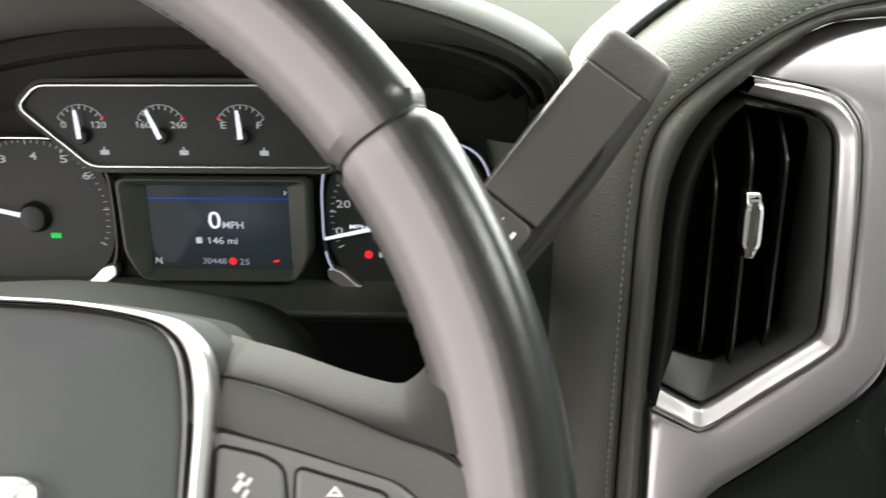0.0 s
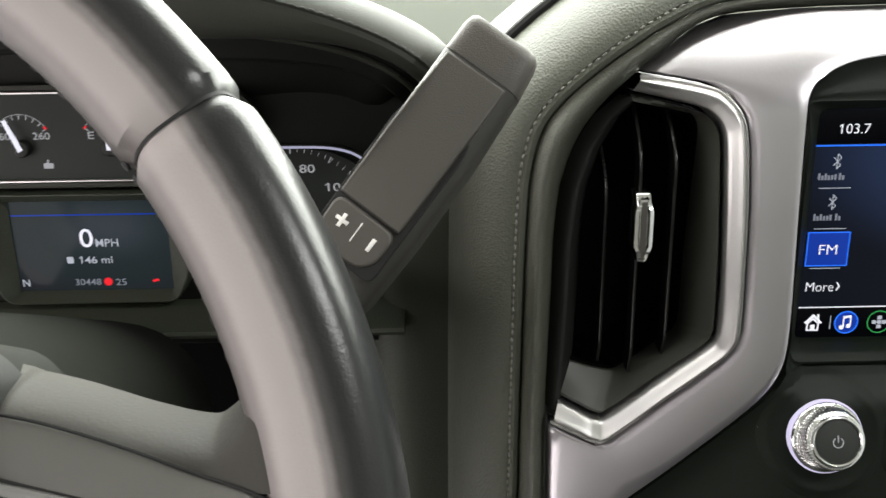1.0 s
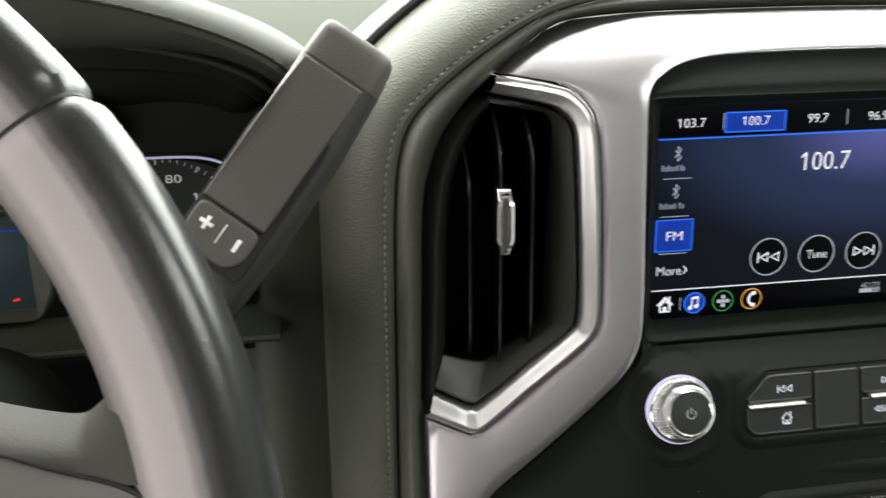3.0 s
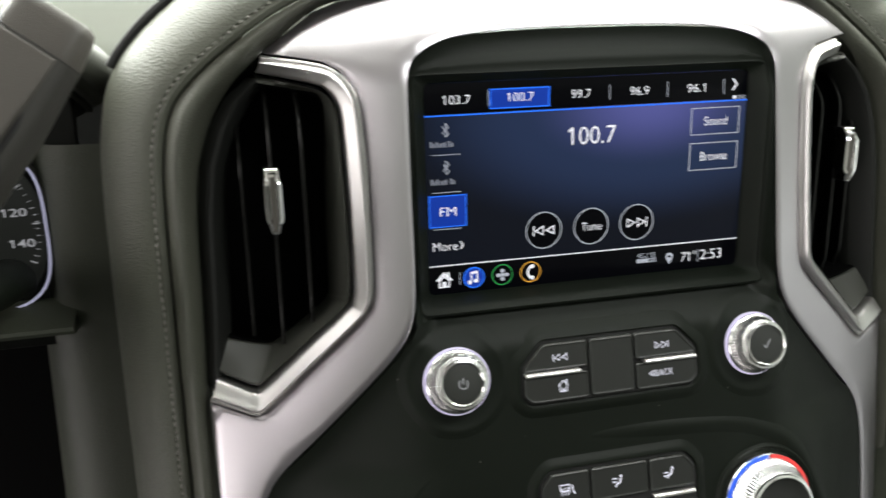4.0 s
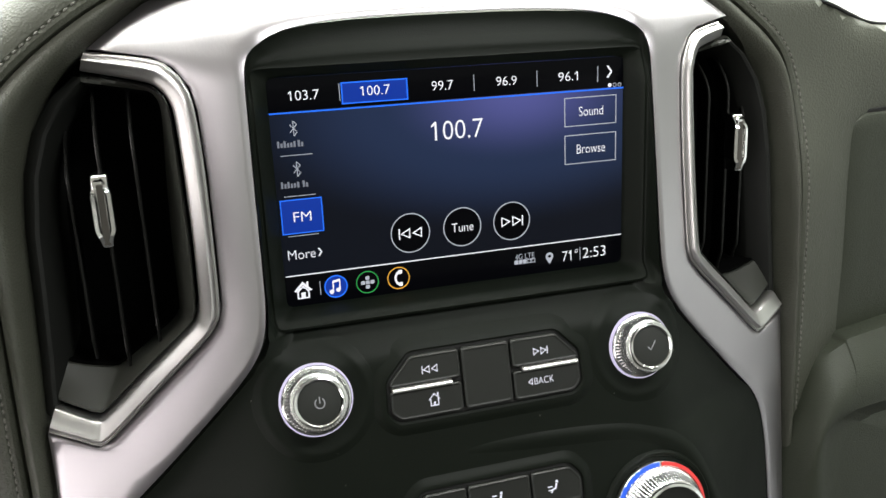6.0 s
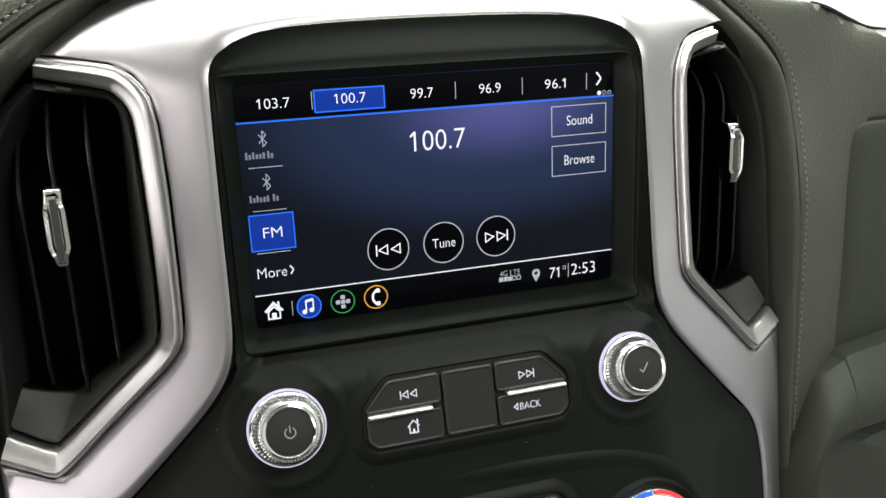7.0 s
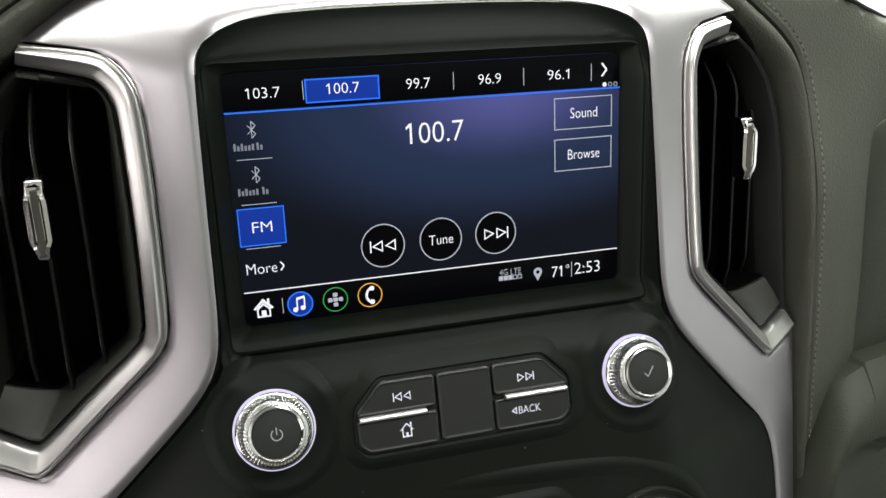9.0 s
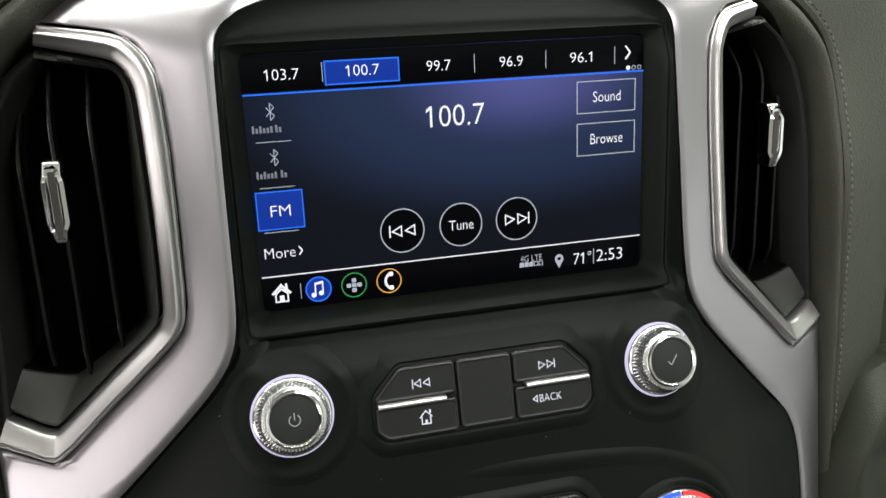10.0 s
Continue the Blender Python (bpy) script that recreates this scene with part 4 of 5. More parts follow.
ui("apps_icon", join(*[plate(rounded(rect(-0.0485 + dx - 0.0010, 0.9535 + dz - 0.0009, -0.0485 + dx + 0.0010, 0.9535 + dz + 0.0009), 0.0004, 2), L3, 0.0002, 0.00003) for dx, dz in ((0, 0), (0.0023, 0), (-0.0023, 0), (0, 0.0022), (0, -0.0022))]), UI_DIM)
ui("phone_ring", ring(-0.0331, 0.9535, 0.0056, 0.0005, L2, 0.0002), UI_AMBER)
handset = [Vector((-0.0331 + 0.0034 + 0.0050 * math.cos(a), 0.9535 + 0.0042 * math.sin(a), 0)) for a in np.linspace(2.25, 4.03, 9)]
ui("handset_icon", join(*[stroke(a.xy, b.xy, 0.0011, L3, 0.0002) for a, b in zip(handset, handset[1:])], plate(rounded(rect(-0.0332, 0.9556, -0.0312, 0.9576), 0.0006, 2), L3, 0.0002, 0.00003), plate(rounded(rect(-0.0332, 0.9494, -0.0312, 0.9514), 0.0006, 2), L3, 0.0002, 0.00003)), UI_WHITE)
ui("network_text", lettering("4G LTE", 0.0329, 0.9562, 0.0104, 0.0029, L2), UI_DIM)
for k in range(5):
    x = 0.0283 + k * 0.0023
    o = rect(x - 0.0010, 0.9523, x + 0.0010, 0.9544)
    ui("signal_block", plate(o, L2, 0.0002, 0.00003) if k < 3 else hoop(o, inset(o, 0.0003), L2, 0.0002, 0.00003), UI_DIM)
pin = [(0.0465 + 0.0021 * math.sin(a), 0.9543 + 0.0021 * math.cos(a)) for a in np.linspace(-2.2, 2.2, 15)] + [(0.0465, 0.9500)]
pin_in = [(0.0465 + 0.0009 * math.sin(a), 0.9543 + 0.0009 * math.cos(a)) for a in np.linspace(-2.2, 2.2, 15)] + [(0.0465, 0.9534)]
ui("place_icon", hoop(pin, pin_in, L2, 0.0002, 0.00003), UI_DIM)
ui("temperature_text", lettering("71\u00b0", 0.0580, 0.9535, 0.0088, 0.0056, L2), UI_WHITE)
ui("divider", stroke((0.0636, 0.9500), (0.0636, 0.9572), 0.0003, L2, 0.0002), UI_DIM)
ui("clock_text", lettering("2:53", 0.0716, 0.9537, 0.0130, 0.0056, L2), UI_WHITE)

# lower fascia
centre = thing("centre_fascia", (0, -0.02, 0.80), "black moulded plastic centre fascia", "fascia")
edge_line = spline([(x - 0.0008, z - 0.0004, 0) for z, x in EDGE], 56)
fas_rows = []
for p in edge_line:
    row = []
    for k in range(41):
        u = -1 + k / 20
        u = math.copysign(abs(u) ** 0.8, u)
        x = u * p.x
        y = skin_y(x, p.y, p.x)
        row.append(Vector((x, y, p.y)))
    row = [row[0] + Vector((0, 0.012, 0))] + row + [row[-1] + Vector((0, 0.012, 0))]
    fas_rows.append(row)
part("fascia_skin", loft([[turn_away(p) for p in row] for row in fas_rows]), PLASTIC, centre)
specks = []
for _ in range(22):
    x, z = random.uniform(-0.14, 0.14), random.uniform(0.80, 0.935)
    r = random.uniform(0.00012, 0.00028)
    specks.append(plate(disc(x, z, r, 6), lambda a, b: skin_y(a, b, 0.16) - 0.0004, 0.0006, r * 0.3))
tagged(part("dust_specks", join(*specks), THREAD, centre, "pale dust specks"), kind="stuff")
clim_line = [(-0.150, 0.76), (-0.128, 0.80), (-0.1150, 0.838), (-0.1050, 0.8570), (-0.0870, 0.8690), (-0.060, 0.8755), (0, 0.8785), (0.060, 0.8755), (0.0870, 0.8690), (0.1050, 0.8570), (0.1150, 0.838), (0.128, 0.80), (0.150, 0.76)]
cl = spline([(p[0], p[1] - 0.0035, 0) for p in clim_line], 70)
low = [Vector((p.x * 0.9, 0.76 + (p.y - 0.76) * 0.9, 0)) for p in cl]
step_rows = []
for a in cl:
    n = Vector((a.x * 0.55, a.y - 0.80, 0)).normalized()
    row = []
    for d, h in ((0.0040, 0.0008), (0.0026, -0.0001), (0.0012, -0.0008), (0.0, -0.0011), (-0.0016, -0.0010), (-0.004, -0.0004), (-0.007, 0.0002), (-0.010, 0.0010)):
        q = a + n * d
        fade = smooth(-0.07, 0.05, a.x)
        row.append(Vector((q.x, fascia_y(q.y) + 0.0009 * (1 - fade) + h * fade, q.y)))
    step_rows.append(row)
part("climate_brow", loft(step_rows), PLASTIC, centre)


# ---- knobs ----
def fascia_pose(x, z):
    """The pose of something that sits on the fascia: local -y points out of it."""
    slope = math.degrees(math.atan((fascia_y(z + 0.004) - fascia_y(z - 0.004)) / 0.008))
    return pose(x, fascia_y(z), z, -slope, 0, 0)


def knob(x, z, name, label, icon):
    k = thing(name, (x, fascia_y(z), z - 0.016), label, "knob", "audio knobs")
    m = fascia_pose(x, z)
    rows = []
    for r, h in ((0.0290, -0.0005), (0.0284, -0.00005), (0.0274, 0.0001), (0.0264, 0.0003), (0.0254, 0.0006), (0.0245, 0.0008), (0.0236, 0.0008), (0.0224, 0.0005), (0.0210, 0.0002), (0.0190, 0.0002), (0.0165, 0.0001), (0.0150, -0.003)):
        rows.append([turn_away(Vector((px, skin_y(px, pz, edge_at(pz)) - h, pz))) for px, pz in disc(x, z, r, 64)])
    part("collar", loft(rows, closed=True), PLASTIC, k)
    part("base_ring", turned([(0.0161, -0.003), (0.0161, 0.0014), (0.0160, 0.0022), (0.0157, 0.0029), (0.0153, 0.0033), (0.0149, 0.0034), (0.0144, 0.0030), (0.0142, -0.003)], m, 64), BRIGHT, k, "bright chrome base ring")
    part("light_ring", turned([(0.0162, -0.003), (0.0168, -0.0002), (0.0168, 0.0010), (0.0165, 0.0018), (0.0161, 0.0020), (0.0160, -0.003)], m, 64), HALO, k, "backlit white ring")
    m = m @ Matrix.Rotation(radians(-5), 4, "X")
    part("grip", turned([(0.0148, -0.004), (0.0151, 0.0030), (0.0149, 0.0036), (0.0131, 0.0104), (0.0126, 0.0109), (0.0112, 0.0111)], m, 336, lambda i, q: (1.0, 0.99, 0.95, 0.92, 0.95, 0.99)[i % 6] if q in (2, 3) else 1.0), GRIP_METAL, k, "knurled chrome grip", sharp=60)
    part("cap_ring", turned([(0.0112, 0.0104), (0.0116, 0.0112), (0.0115, 0.0122), (0.0111, 0.0130), (0.0105, 0.0132), (0.0099, 0.0127), (0.0098, 0.010)], m), BRIGHT, k)
    part("cap", turned([(0.0099, 0.009), (0.0099, 0.0120), (0.0094, 0.0125), (0.006, 0.0128), (0.001, 0.0129)], m), BUTTON, k, "black rubberised cap")
    icon(k, m)
    return k


def power_icon(k, m):
    arc = [(0.0024 * math.sin(a), -0.0002 + 0.0024 * math.cos(a)) for a in np.linspace(0.6, 2 * math.pi - 0.6, 22)]
    arc_in = [(p[0] * 0.82, (p[1] + 0.0002) * 0.82 - 0.0002) for p in arc]
    bms = [stroke(((a[0] + c[0]) / 2, (a[1] + c[1]) / 2), ((b[0] + d[0]) / 2, (b[1] + d[1]) / 2), 0.00042, -0.0132, 0.0002, m) for a, b, c, d in zip(arc, arc[1:], arc_in, arc_in[1:])]
    part("power_mark", join(*bms, stroke((0, -0.0002), (0, 0.0028), 0.00042, -0.0132, 0.0002, m)), LIT_DIM, k)


def tick_icon(k, m):
    part("tick_mark", join(stroke((-0.0022, 0.0), (-0.0008, -0.0016), 0.00042, -0.0132, 0.0002, m), stroke((-0.0008, -0.0016), (0.0022, 0.0026), 0.00042, -0.0132, 0.0002, m)), LIT_DIM, k)


knob(-0.0815, 0.9105, "volume_knob", "chrome volume knob with black cap and power mark", power_icon)
knob(0.0825, 0.9105, "tuning_knob", "chrome tuning knob with black cap and tick mark", tick_icon)


# ---- audio button panel ----
def button_y(x, z):
    return fascia_y(z)


panel = thing("audio_button_panel", (0, -0.03, 0.895), "black audio button panel with two chrome bars", "button panel")
PAN = rounded([(-0.0440, 0.8945), (0.0440, 0.8945), (0.0484, 0.8985), (0.0478, 0.9130), (0.0370, 0.9240), (-0.0370, 0.9240), (-0.0478, 0.9130), (-0.0484, 0.8985)], 0.0025)
part("panel_gap", plate(inset(PAN, -0.0009), lambda x, z: button_y(x, z) - 0.0003, 0.004, 0.0003), GAP, panel)


def swell(outline, reach, height, surface):
    """A soft raised border that melts into the skin round it."""
    rows = []
    for k in range(11):
        t = k / 10
        rows.append([Vector((p[0], surface(p[0], p[1]) + 0.0004 - (height + 0.0004) * smooth(0, 0.8, t) + 0.0008 * smooth(0.9, 1, t), p[1])) for p in inset(outline, -reach + (reach - 0.0009) * t)])
    return loft(rows, closed=True)


def dished(outline, y, r=0.0018, thick=0.004, bevel=0.0007, rim=0.0006, soft=0.0008, depth=0.0003):
    """A button with a bevelled edge, a narrow rim and a face that lies a little lower; outline: its sharp corners."""
    rows = []
    for d, h in ((0, thick), (0, bevel), (bevel * 0.35, bevel * 0.3), (bevel, 0), (rim, 0.0), (rim + soft * 0.3, depth * 0.2), (rim + soft * 0.7, depth * 0.8), (rim + soft, depth)):
        rows.append([Vector((p[0], y(p[0], p[1]) + h, p[1])) for p in rounded(inset(outline, d), max(0.0009, r - d * 0.3), 4)])
    return loft(rows, closed=True, ends=True)


part("panel_rim", swell(rounded(PAN, 0.001, 2), 0.0095, 0.0016, button_y), PLASTIC, panel)
BY = lambda x, z: button_y(x, z) - 0.0022
for s in (-1, 1):
    up = ([(s * 0.0130, 0.9105), (s * 0.0476, 0.9105), (s * 0.0474, 0.9126), (s * 0.0366, 0.9236), (s * 0.0130, 0.9236)])
    dn = ([(s * 0.0130, 0.9086), (s * 0.0478, 0.9086), (s * 0.0480, 0.8988), (s * 0.0436, 0.8950), (s * 0.0130, 0.8950)])
    part("button", dished(up, BY), BUTTON, panel)
    part("button", dished(dn, BY), BUTTON, panel)
    x0, x1 = sorted((s * 0.0176, s * 0.0470))
    part("chrome_bar", plate(rounded(rect(x0, 0.90865, x1, 0.91035), 0.0006, 3), lambda x, z: button_y(x, z) - 0.0042, 0.004, 0.0006), CHROME, panel, "satin chrome bar")
part("button", dished(rect(-0.0121, 0.8952, 0.0121, 0.9236), BY, rim=0.0007, soft=0.0009, depth=0.0003), BUTTON, panel, "blank button")
IY = lambda x, z: BY(x, z) + 0.0002
part("previous_mark", skip_icon(-0.0277, 0.9165, 0.0074, 0.0037, IY, -1), LIT_WHITE, panel)
part("next_mark", skip_icon(0.0282, 0.9165, 0.0074, 0.0037, IY, 1), LIT_WHITE, panel)
house_o = [(-0.0270 + a, 0.9022 + b) for a, b in ((-0.0030, 0.0), (0, 0.0031), (0.0030, 0.0), (0.0021, 0.0), (0.0021, -0.0029), (-0.0021, -0.0029), (-0.0021, 0.0))]
part("home_mark", join(hoop(house_o, inset(house_o, 0.0005), IY, 0.0002, 0.00004), plate(rect(-0.0275, 0.8993, -0.0265, 0.9012), IY, 0.0002, 0.00003), plate(rect(-0.0255, 0.9036, -0.0248, 0.9053), IY, 0.0002, 0.00003)), LIT_WHITE, panel)
tri_b = [(0.0204, 0.9025), (0.0228, 0.9042), (0.0228, 0.9008)]
part("back_mark", join(hoop(tri_b, inset(tri_b, 0.0004), IY, 0.0002, 0.00004), lettering("BACK", 0.0288, 0.9025, 0.0102, 0.0032, IY)), LIT_WHITE, panel)


# ---- climate controls ----
climate = thing("climate_panel", (0, -0.045, 0.83), "black climate control button panel", "button panel")
CP = rounded([(-0.0430, 0.800), (0.0430, 0.800), (0.0430, 0.8530), (0.0372, 0.8595), (-0.0372, 0.8595), (-0.0430, 0.8530)], 0.003)
part("panel_gap", plate(inset(CP, -0.0010), lambda x, z: fascia_y(z) - 0.0008, 0.004, 0.0003), GAP, climate)
part("panel_rim", swell(rounded(CP, 0.001, 2), 0.0080, 0.0020, lambda x, z: fascia_y(z)), PLASTIC, climate)
CY = lambda x, z: fascia_y(z) - 0.0028
for x0, x1, cut in ((-0.0427, -0.0166, -1), (-0.0158, 0.0158, 0), (0.0166, 0.0427, 1)):
    o = rect(x0, 0.8425, x1, 0.8590)
    if cut == 1:
        o = [(x0, 0.8425), (x1, 0.8425), (x1, 0.8528), (0.0370, 0.8590), (x0, 0.8590)]
    elif cut == -1:
        o = [(x0, 0.8425), (x1, 0.8425), (x1, 0.8590), (-0.0370, 0.8590), (x0, 0.8528)]
    part("button", dished(o, CY), BUTTON, climate)
    part("button", dished(rect(x0, 0.815, x1, 0.8385), CY), BUTTON, climate)
for x0, x1 in ((-0.0420, -0.0180), (0.0180, 0.0420)):
    part("chrome_bar", plate(rounded(rect(x0, 0.8392, x1, 0.8412), 0.0007, 3), lambda x, z: CY(x, z) - 0.0016, 0.004, 0.0006), CHROME, climate, "satin chrome bar")


def airflow_mark(x, z, legs):
    """A seated figure's stand-in: a head dot, a bent bar and air arrows."""
    y = lambda a, b: CY(a, b) + 0.0001
    bms = [plate(disc(x + 0.0012, z + 0.0021, 0.0007, 12), y, 0.0002, 0.00003), stroke((x + 0.0010, z + 0.0012), (x + 0.0004, z - 0.0012), 0.0009, y, 0.0002), stroke((x + 0.0004, z - 0.0012), (x - 0.0012, z - 0.0014), 0.0008, y, 0.0002), stroke((x - 0.0012, z - 0.0014), (x - 0.0020, z - 0.0030), 0.0008, y, 0.0002)]
    for k in range(2):
        bms.append(stroke((x - 0.0036, z + 0.0012 - 0.0017 * k - legs * 0.0012), (x - 0.0012, z + 0.0012 - 0.0017 * k - legs * 0.0012), 0.0005, y, 0.0002))
    return join(*bms)


def defrost_mark(x, z):
    """A windscreen outline with rising air, beside a short bent bar."""
    y = lambda a, b: CY(a, b) + 0.0001
    glass_o = rounded([(x - 0.0036, z - 0.0012), (x + 0.0012, z - 0.0012), (x + 0.0018, z + 0.0024), (x - 0.0042, z + 0.0024)], 0.0006, 2)
    bms = [hoop(glass_o, inset(glass_o, 0.0005), y, 0.0002, 0.00003)]
    for k in range(3):
        u = x - 0.0030 + 0.0018 * k
        bms += [stroke((u, z - 0.0030), (u + 0.0004, z - 0.0010), 0.0005, y, 0.0002), stroke((u + 0.0004, z - 0.0010), (u, z + 0.0008), 0.0005, y, 0.0002)]
    bms += [stroke((x + 0.0030, z + 0.0016), (x + 0.0030, z - 0.0012), 0.0007, y, 0.0002), stroke((x + 0.0030, z - 0.0012), (x + 0.0042, z - 0.0028), 0.0007, y, 0.0002)]
    return join(*bms)


part("defrost_mark", defrost_mark(-0.029, 0.8510), LIT_WHITE, climate)
for x, legs in ((-0.0005, 0), (0.0285, 1)):
    part("airflow_mark", airflow_mark(x, 0.8510, legs), LIT_WHITE, climate)

dial = thing("temperature_dial", (0.0875, -0.05, 0.80), "knurled chrome temperature dial with blue and red ring", "knob")
dm = fascia_pose(0.0845, 0.8272) @ Matrix.Scale(0.965, 4)
part("dish", turned([(0.0315, -0.004), (0.0315, 0.0004), (0.0302, 0.0016), (0.0288, 0.0012), (0.0278, -0.001), (0.0274, -0.004)], dm, 64), PLASTIC, dial)
part("base_ring", turned([(0.0268, -0.003), (0.0268, 0.0030), (0.0262, 0.0040), (0.0228, 0.0046), (0.0225, -0.003)], dm, 64), BRIGHT, dial, "bright chrome base ring")


def arc_band(a0, a1, r0, r1, h0, h1, m, n=40):
    rows = []
    for r, h in ((r0 - 0.0002, h0 - 0.001), (r0, h0), (r1, h1), (r1 - 0.0002, h1 - 0.001)):
        rows.append([m @ Vector((r * math.cos(a), -h, r * math.sin(a))) for a in np.linspace(a0, a1, n)])
    return loft(rows)


part("cold_band", arc_band(radians(222), radians(88), 0.0262, 0.0243, 0.0044, 0.0050, dm), LIT_BLUE, dial, "blue band")
part("hot_band", arc_band(radians(85), radians(-20), 0.0262, 0.0243, 0.0044, 0.0050, dm), HOT_RED, dial, "red band")
part("grip", turned([(0.0236, 0.002), (0.0240, 0.0050), (0.0236, 0.0058), (0.0200, 0.0150), (0.0194, 0.0158), (0.0182, 0.0162)], dm, 432, lambda i, q: (1.0, 0.995, 0.97, 0.955, 0.97, 0.995)[i % 6] if q in (2, 3) else 1.0), GRIP_METAL, dial, "knurled chrome grip", sharp=60)
part("cap_ring", turned([(0.0182, 0.0150), (0.0188, 0.0164), (0.0184, 0.0178), (0.0172, 0.0182), (0.0164, 0.0174), (0.0162, 0.015)], dm, 64), BRIGHT, dial)
part("cap", turned([(0.0164, 0.012), (0.0164, 0.0177), (0.0152, 0.0171), (0.008, 0.0167), (0.001, 0.0166)], dm, 64), BUTTON, dial)


# ---- instrument cluster ----
def gauge_text(*values):
    return lettering(*values, weight=0.006)


cluster = thing("instrument_cluster", (-0.4515, 0.11, 0.905), "instrument cluster with round gauges and a lit driver display", "instrument panel")
CX, CY0 = -0.4515, 0.112
part("back_plate", plate(rounded(rect(-0.68, 0.90, -0.262, 1.065), 0.01), CY0 + 0.003, 0.008, 0.001), DEEP, cluster)


def side_of(gx):
    return 1 if gx < CX else -1


def squircle(cx, cz, a, b, p, n=72):
    """A round outline that is squared off towards its corners."""
    out = []
    for k in range(n):
        c, s = math.cos(2 * math.pi * k / n), math.sin(2 * math.pi * k / n)
        r = (abs(c / a) ** p + abs(s / b) ** p) ** (-1 / p)
        out.append((cx + r * c, cz + r * s))
    return out


def ticks(cx, cz, r0, r1, a0, a1, n, w, y):
    return join(*[stroke((cx + r0 * math.cos(a), cz + r0 * math.sin(a)), (cx + r1 * math.cos(a), cz + r1 * math.sin(a)), w, y, 0.0002) for a in np.linspace(radians(a0), radians(a1), n)])


def needle(cx, cz, tx, tz, y):
    d = Vector((tx - cx, tz - cz)).normalized()
    s = Vector((-d.y, d.x))
    c, t = Vector((cx, cz)), Vector((tx, tz))
    return plate([c + s * 0.0015 - d * 0.001, t + s * 0.0009, t - s * 0.0009, c - s * 0.0015 - d * 0.001], y, 0.0012, 0.0002)


# round main gauges, flattened at the top
for gx, numbers, tip, name in ((-0.5690, (("1", -0.6035, 0.984), ("2", -0.6000, 0.998), ("3", -0.5850, 1.0068), ("4", -0.5650, 1.0088), ("5", -0.5460, 1.0070), ("6", -0.5330, 0.9966)), (-0.6100, 0.9790), "rev_counter"),
                               (-0.3345, (("0", -0.3768, 0.9627), ("20", -0.3736, 0.9800), ("40", -0.3650, 0.9965), ("60", -0.3487, 1.0092), ("80", -0.3255, 1.0075), ("100", -0.3090, 0.9966), ("120", -0.2995, 0.9820), ("140", -0.2975, 0.9640)), (-0.3855, 0.9584), "speedometer")):
    g = part(name, plate(squircle(gx, 0.9720, 0.0506, 0.0470, 2.6), CY0 - 0.0005, 0.004, 0.0005), DIAL_FACE, cluster)
    edge = squircle(gx, 0.9730, 0.0526, 0.0485, 3.6)
    part("ring", hoop(edge, inset(edge, 0.0014), CY0 - 0.0045, 0.006, 0.0006), LIP_SKIN, g, "dark gauge frame")
    low = [Vector((x, CY0 - 0.0058, z)) for x, z in squircle(gx, 0.9730, 0.0520, 0.0479, 3.6, 120) if z < 0.9285 or (side_of(gx) > 0 and z > 1.0195)]
    for run in ([p for p in low if p.z < 0.95], sorted((p for p in low if p.z > 1.0), key=lambda p: p.x)):
        if len(run) > 2:
            part("edge_line", tube(run, 0.0006, 6), CHROME, g, "thin chrome edge line")
    side = side_of(gx)
    flare = rounded([(gx + side * x, z) for x, z in ((0.021, 0.9250), (0.033, 0.9302), (0.041, 0.9385), (0.0500, 0.9405), (0.0500, 0.9330), (0.042, 0.9270))], 0.003, 4)
    part("flare", plate(flare, CY0 - 0.0060, 0.008, 0.0012), CHROME, g, "silver corner flare")
    tagged(part("tick_marks", ticks(gx, 0.9720, 0.0475, 0.0452, 205, -25, 47, 0.0003, CY0 - 0.0009), LIT_DIM, g), kind="stuff")
    tagged(part("tick_marks", ticks(gx, 0.9720, 0.0478, 0.0440, 205, -25, 9, 0.0006, CY0 - 0.0010), LIT_DIM, g), kind="stuff")
    for body, x, z in numbers:
        part("numeral", gauge_text(body, x, z, 0.0046 * len(body) - 0.0004 * (len(body) > 1), 0.0048, CY0 - 0.0010), LIT_DIM, g)
    glow = [Vector((x, CY0 - 0.0052, z)) for x, z in squircle(gx, 0.9730, 0.0515, 0.0475, 3.6, 90)]
    glow = glow[51:] + glow[:50]
    if name == "speedometer":
        part("light_line", tube(glow, 0.0007, 6), RING_LIGHT, g, "pale lit line round the gauge")
    part("needle", needle(gx, 0.9700, *tip, CY0 - 0.0050), LIT_WHITE, g, "white needle")
    part("needle_hub", turned([(0.0085, -0.004), (0.0085, 0.003), (0.0078, 0.0045), (0.005, 0.0052), (0.001, 0.0053)], pose(gx, CY0 - 0.0012, 0.9700), 36), DARK, g)
    part("rim_ring", turned([(0.0100, -0.004), (0.0100, 0.0008), (0.0094, 0.0012), (0.0088, 0.0008), (0.0086, -0.004)], pose(gx, CY0 - 0.0012, 0.9700), 36), PLASTIC, g)
part("odometer_icon", join(*[plate(rect(-0.5608 + k * 0.0022, 0.9560, -0.5592 + k * 0.0022, 0.9594), CY0 - 0.0010, 0.0002, 0.00003) for k in range(3)]), LIT_GREEN, cluster, "green lamp icon")
part("gear_mark", plate(disc(-0.3590, 0.9475, 0.0026, 20), CY0 - 0.0010, 0.0002, 0.00003), LIT_RED, cluster, "red warning lamp")
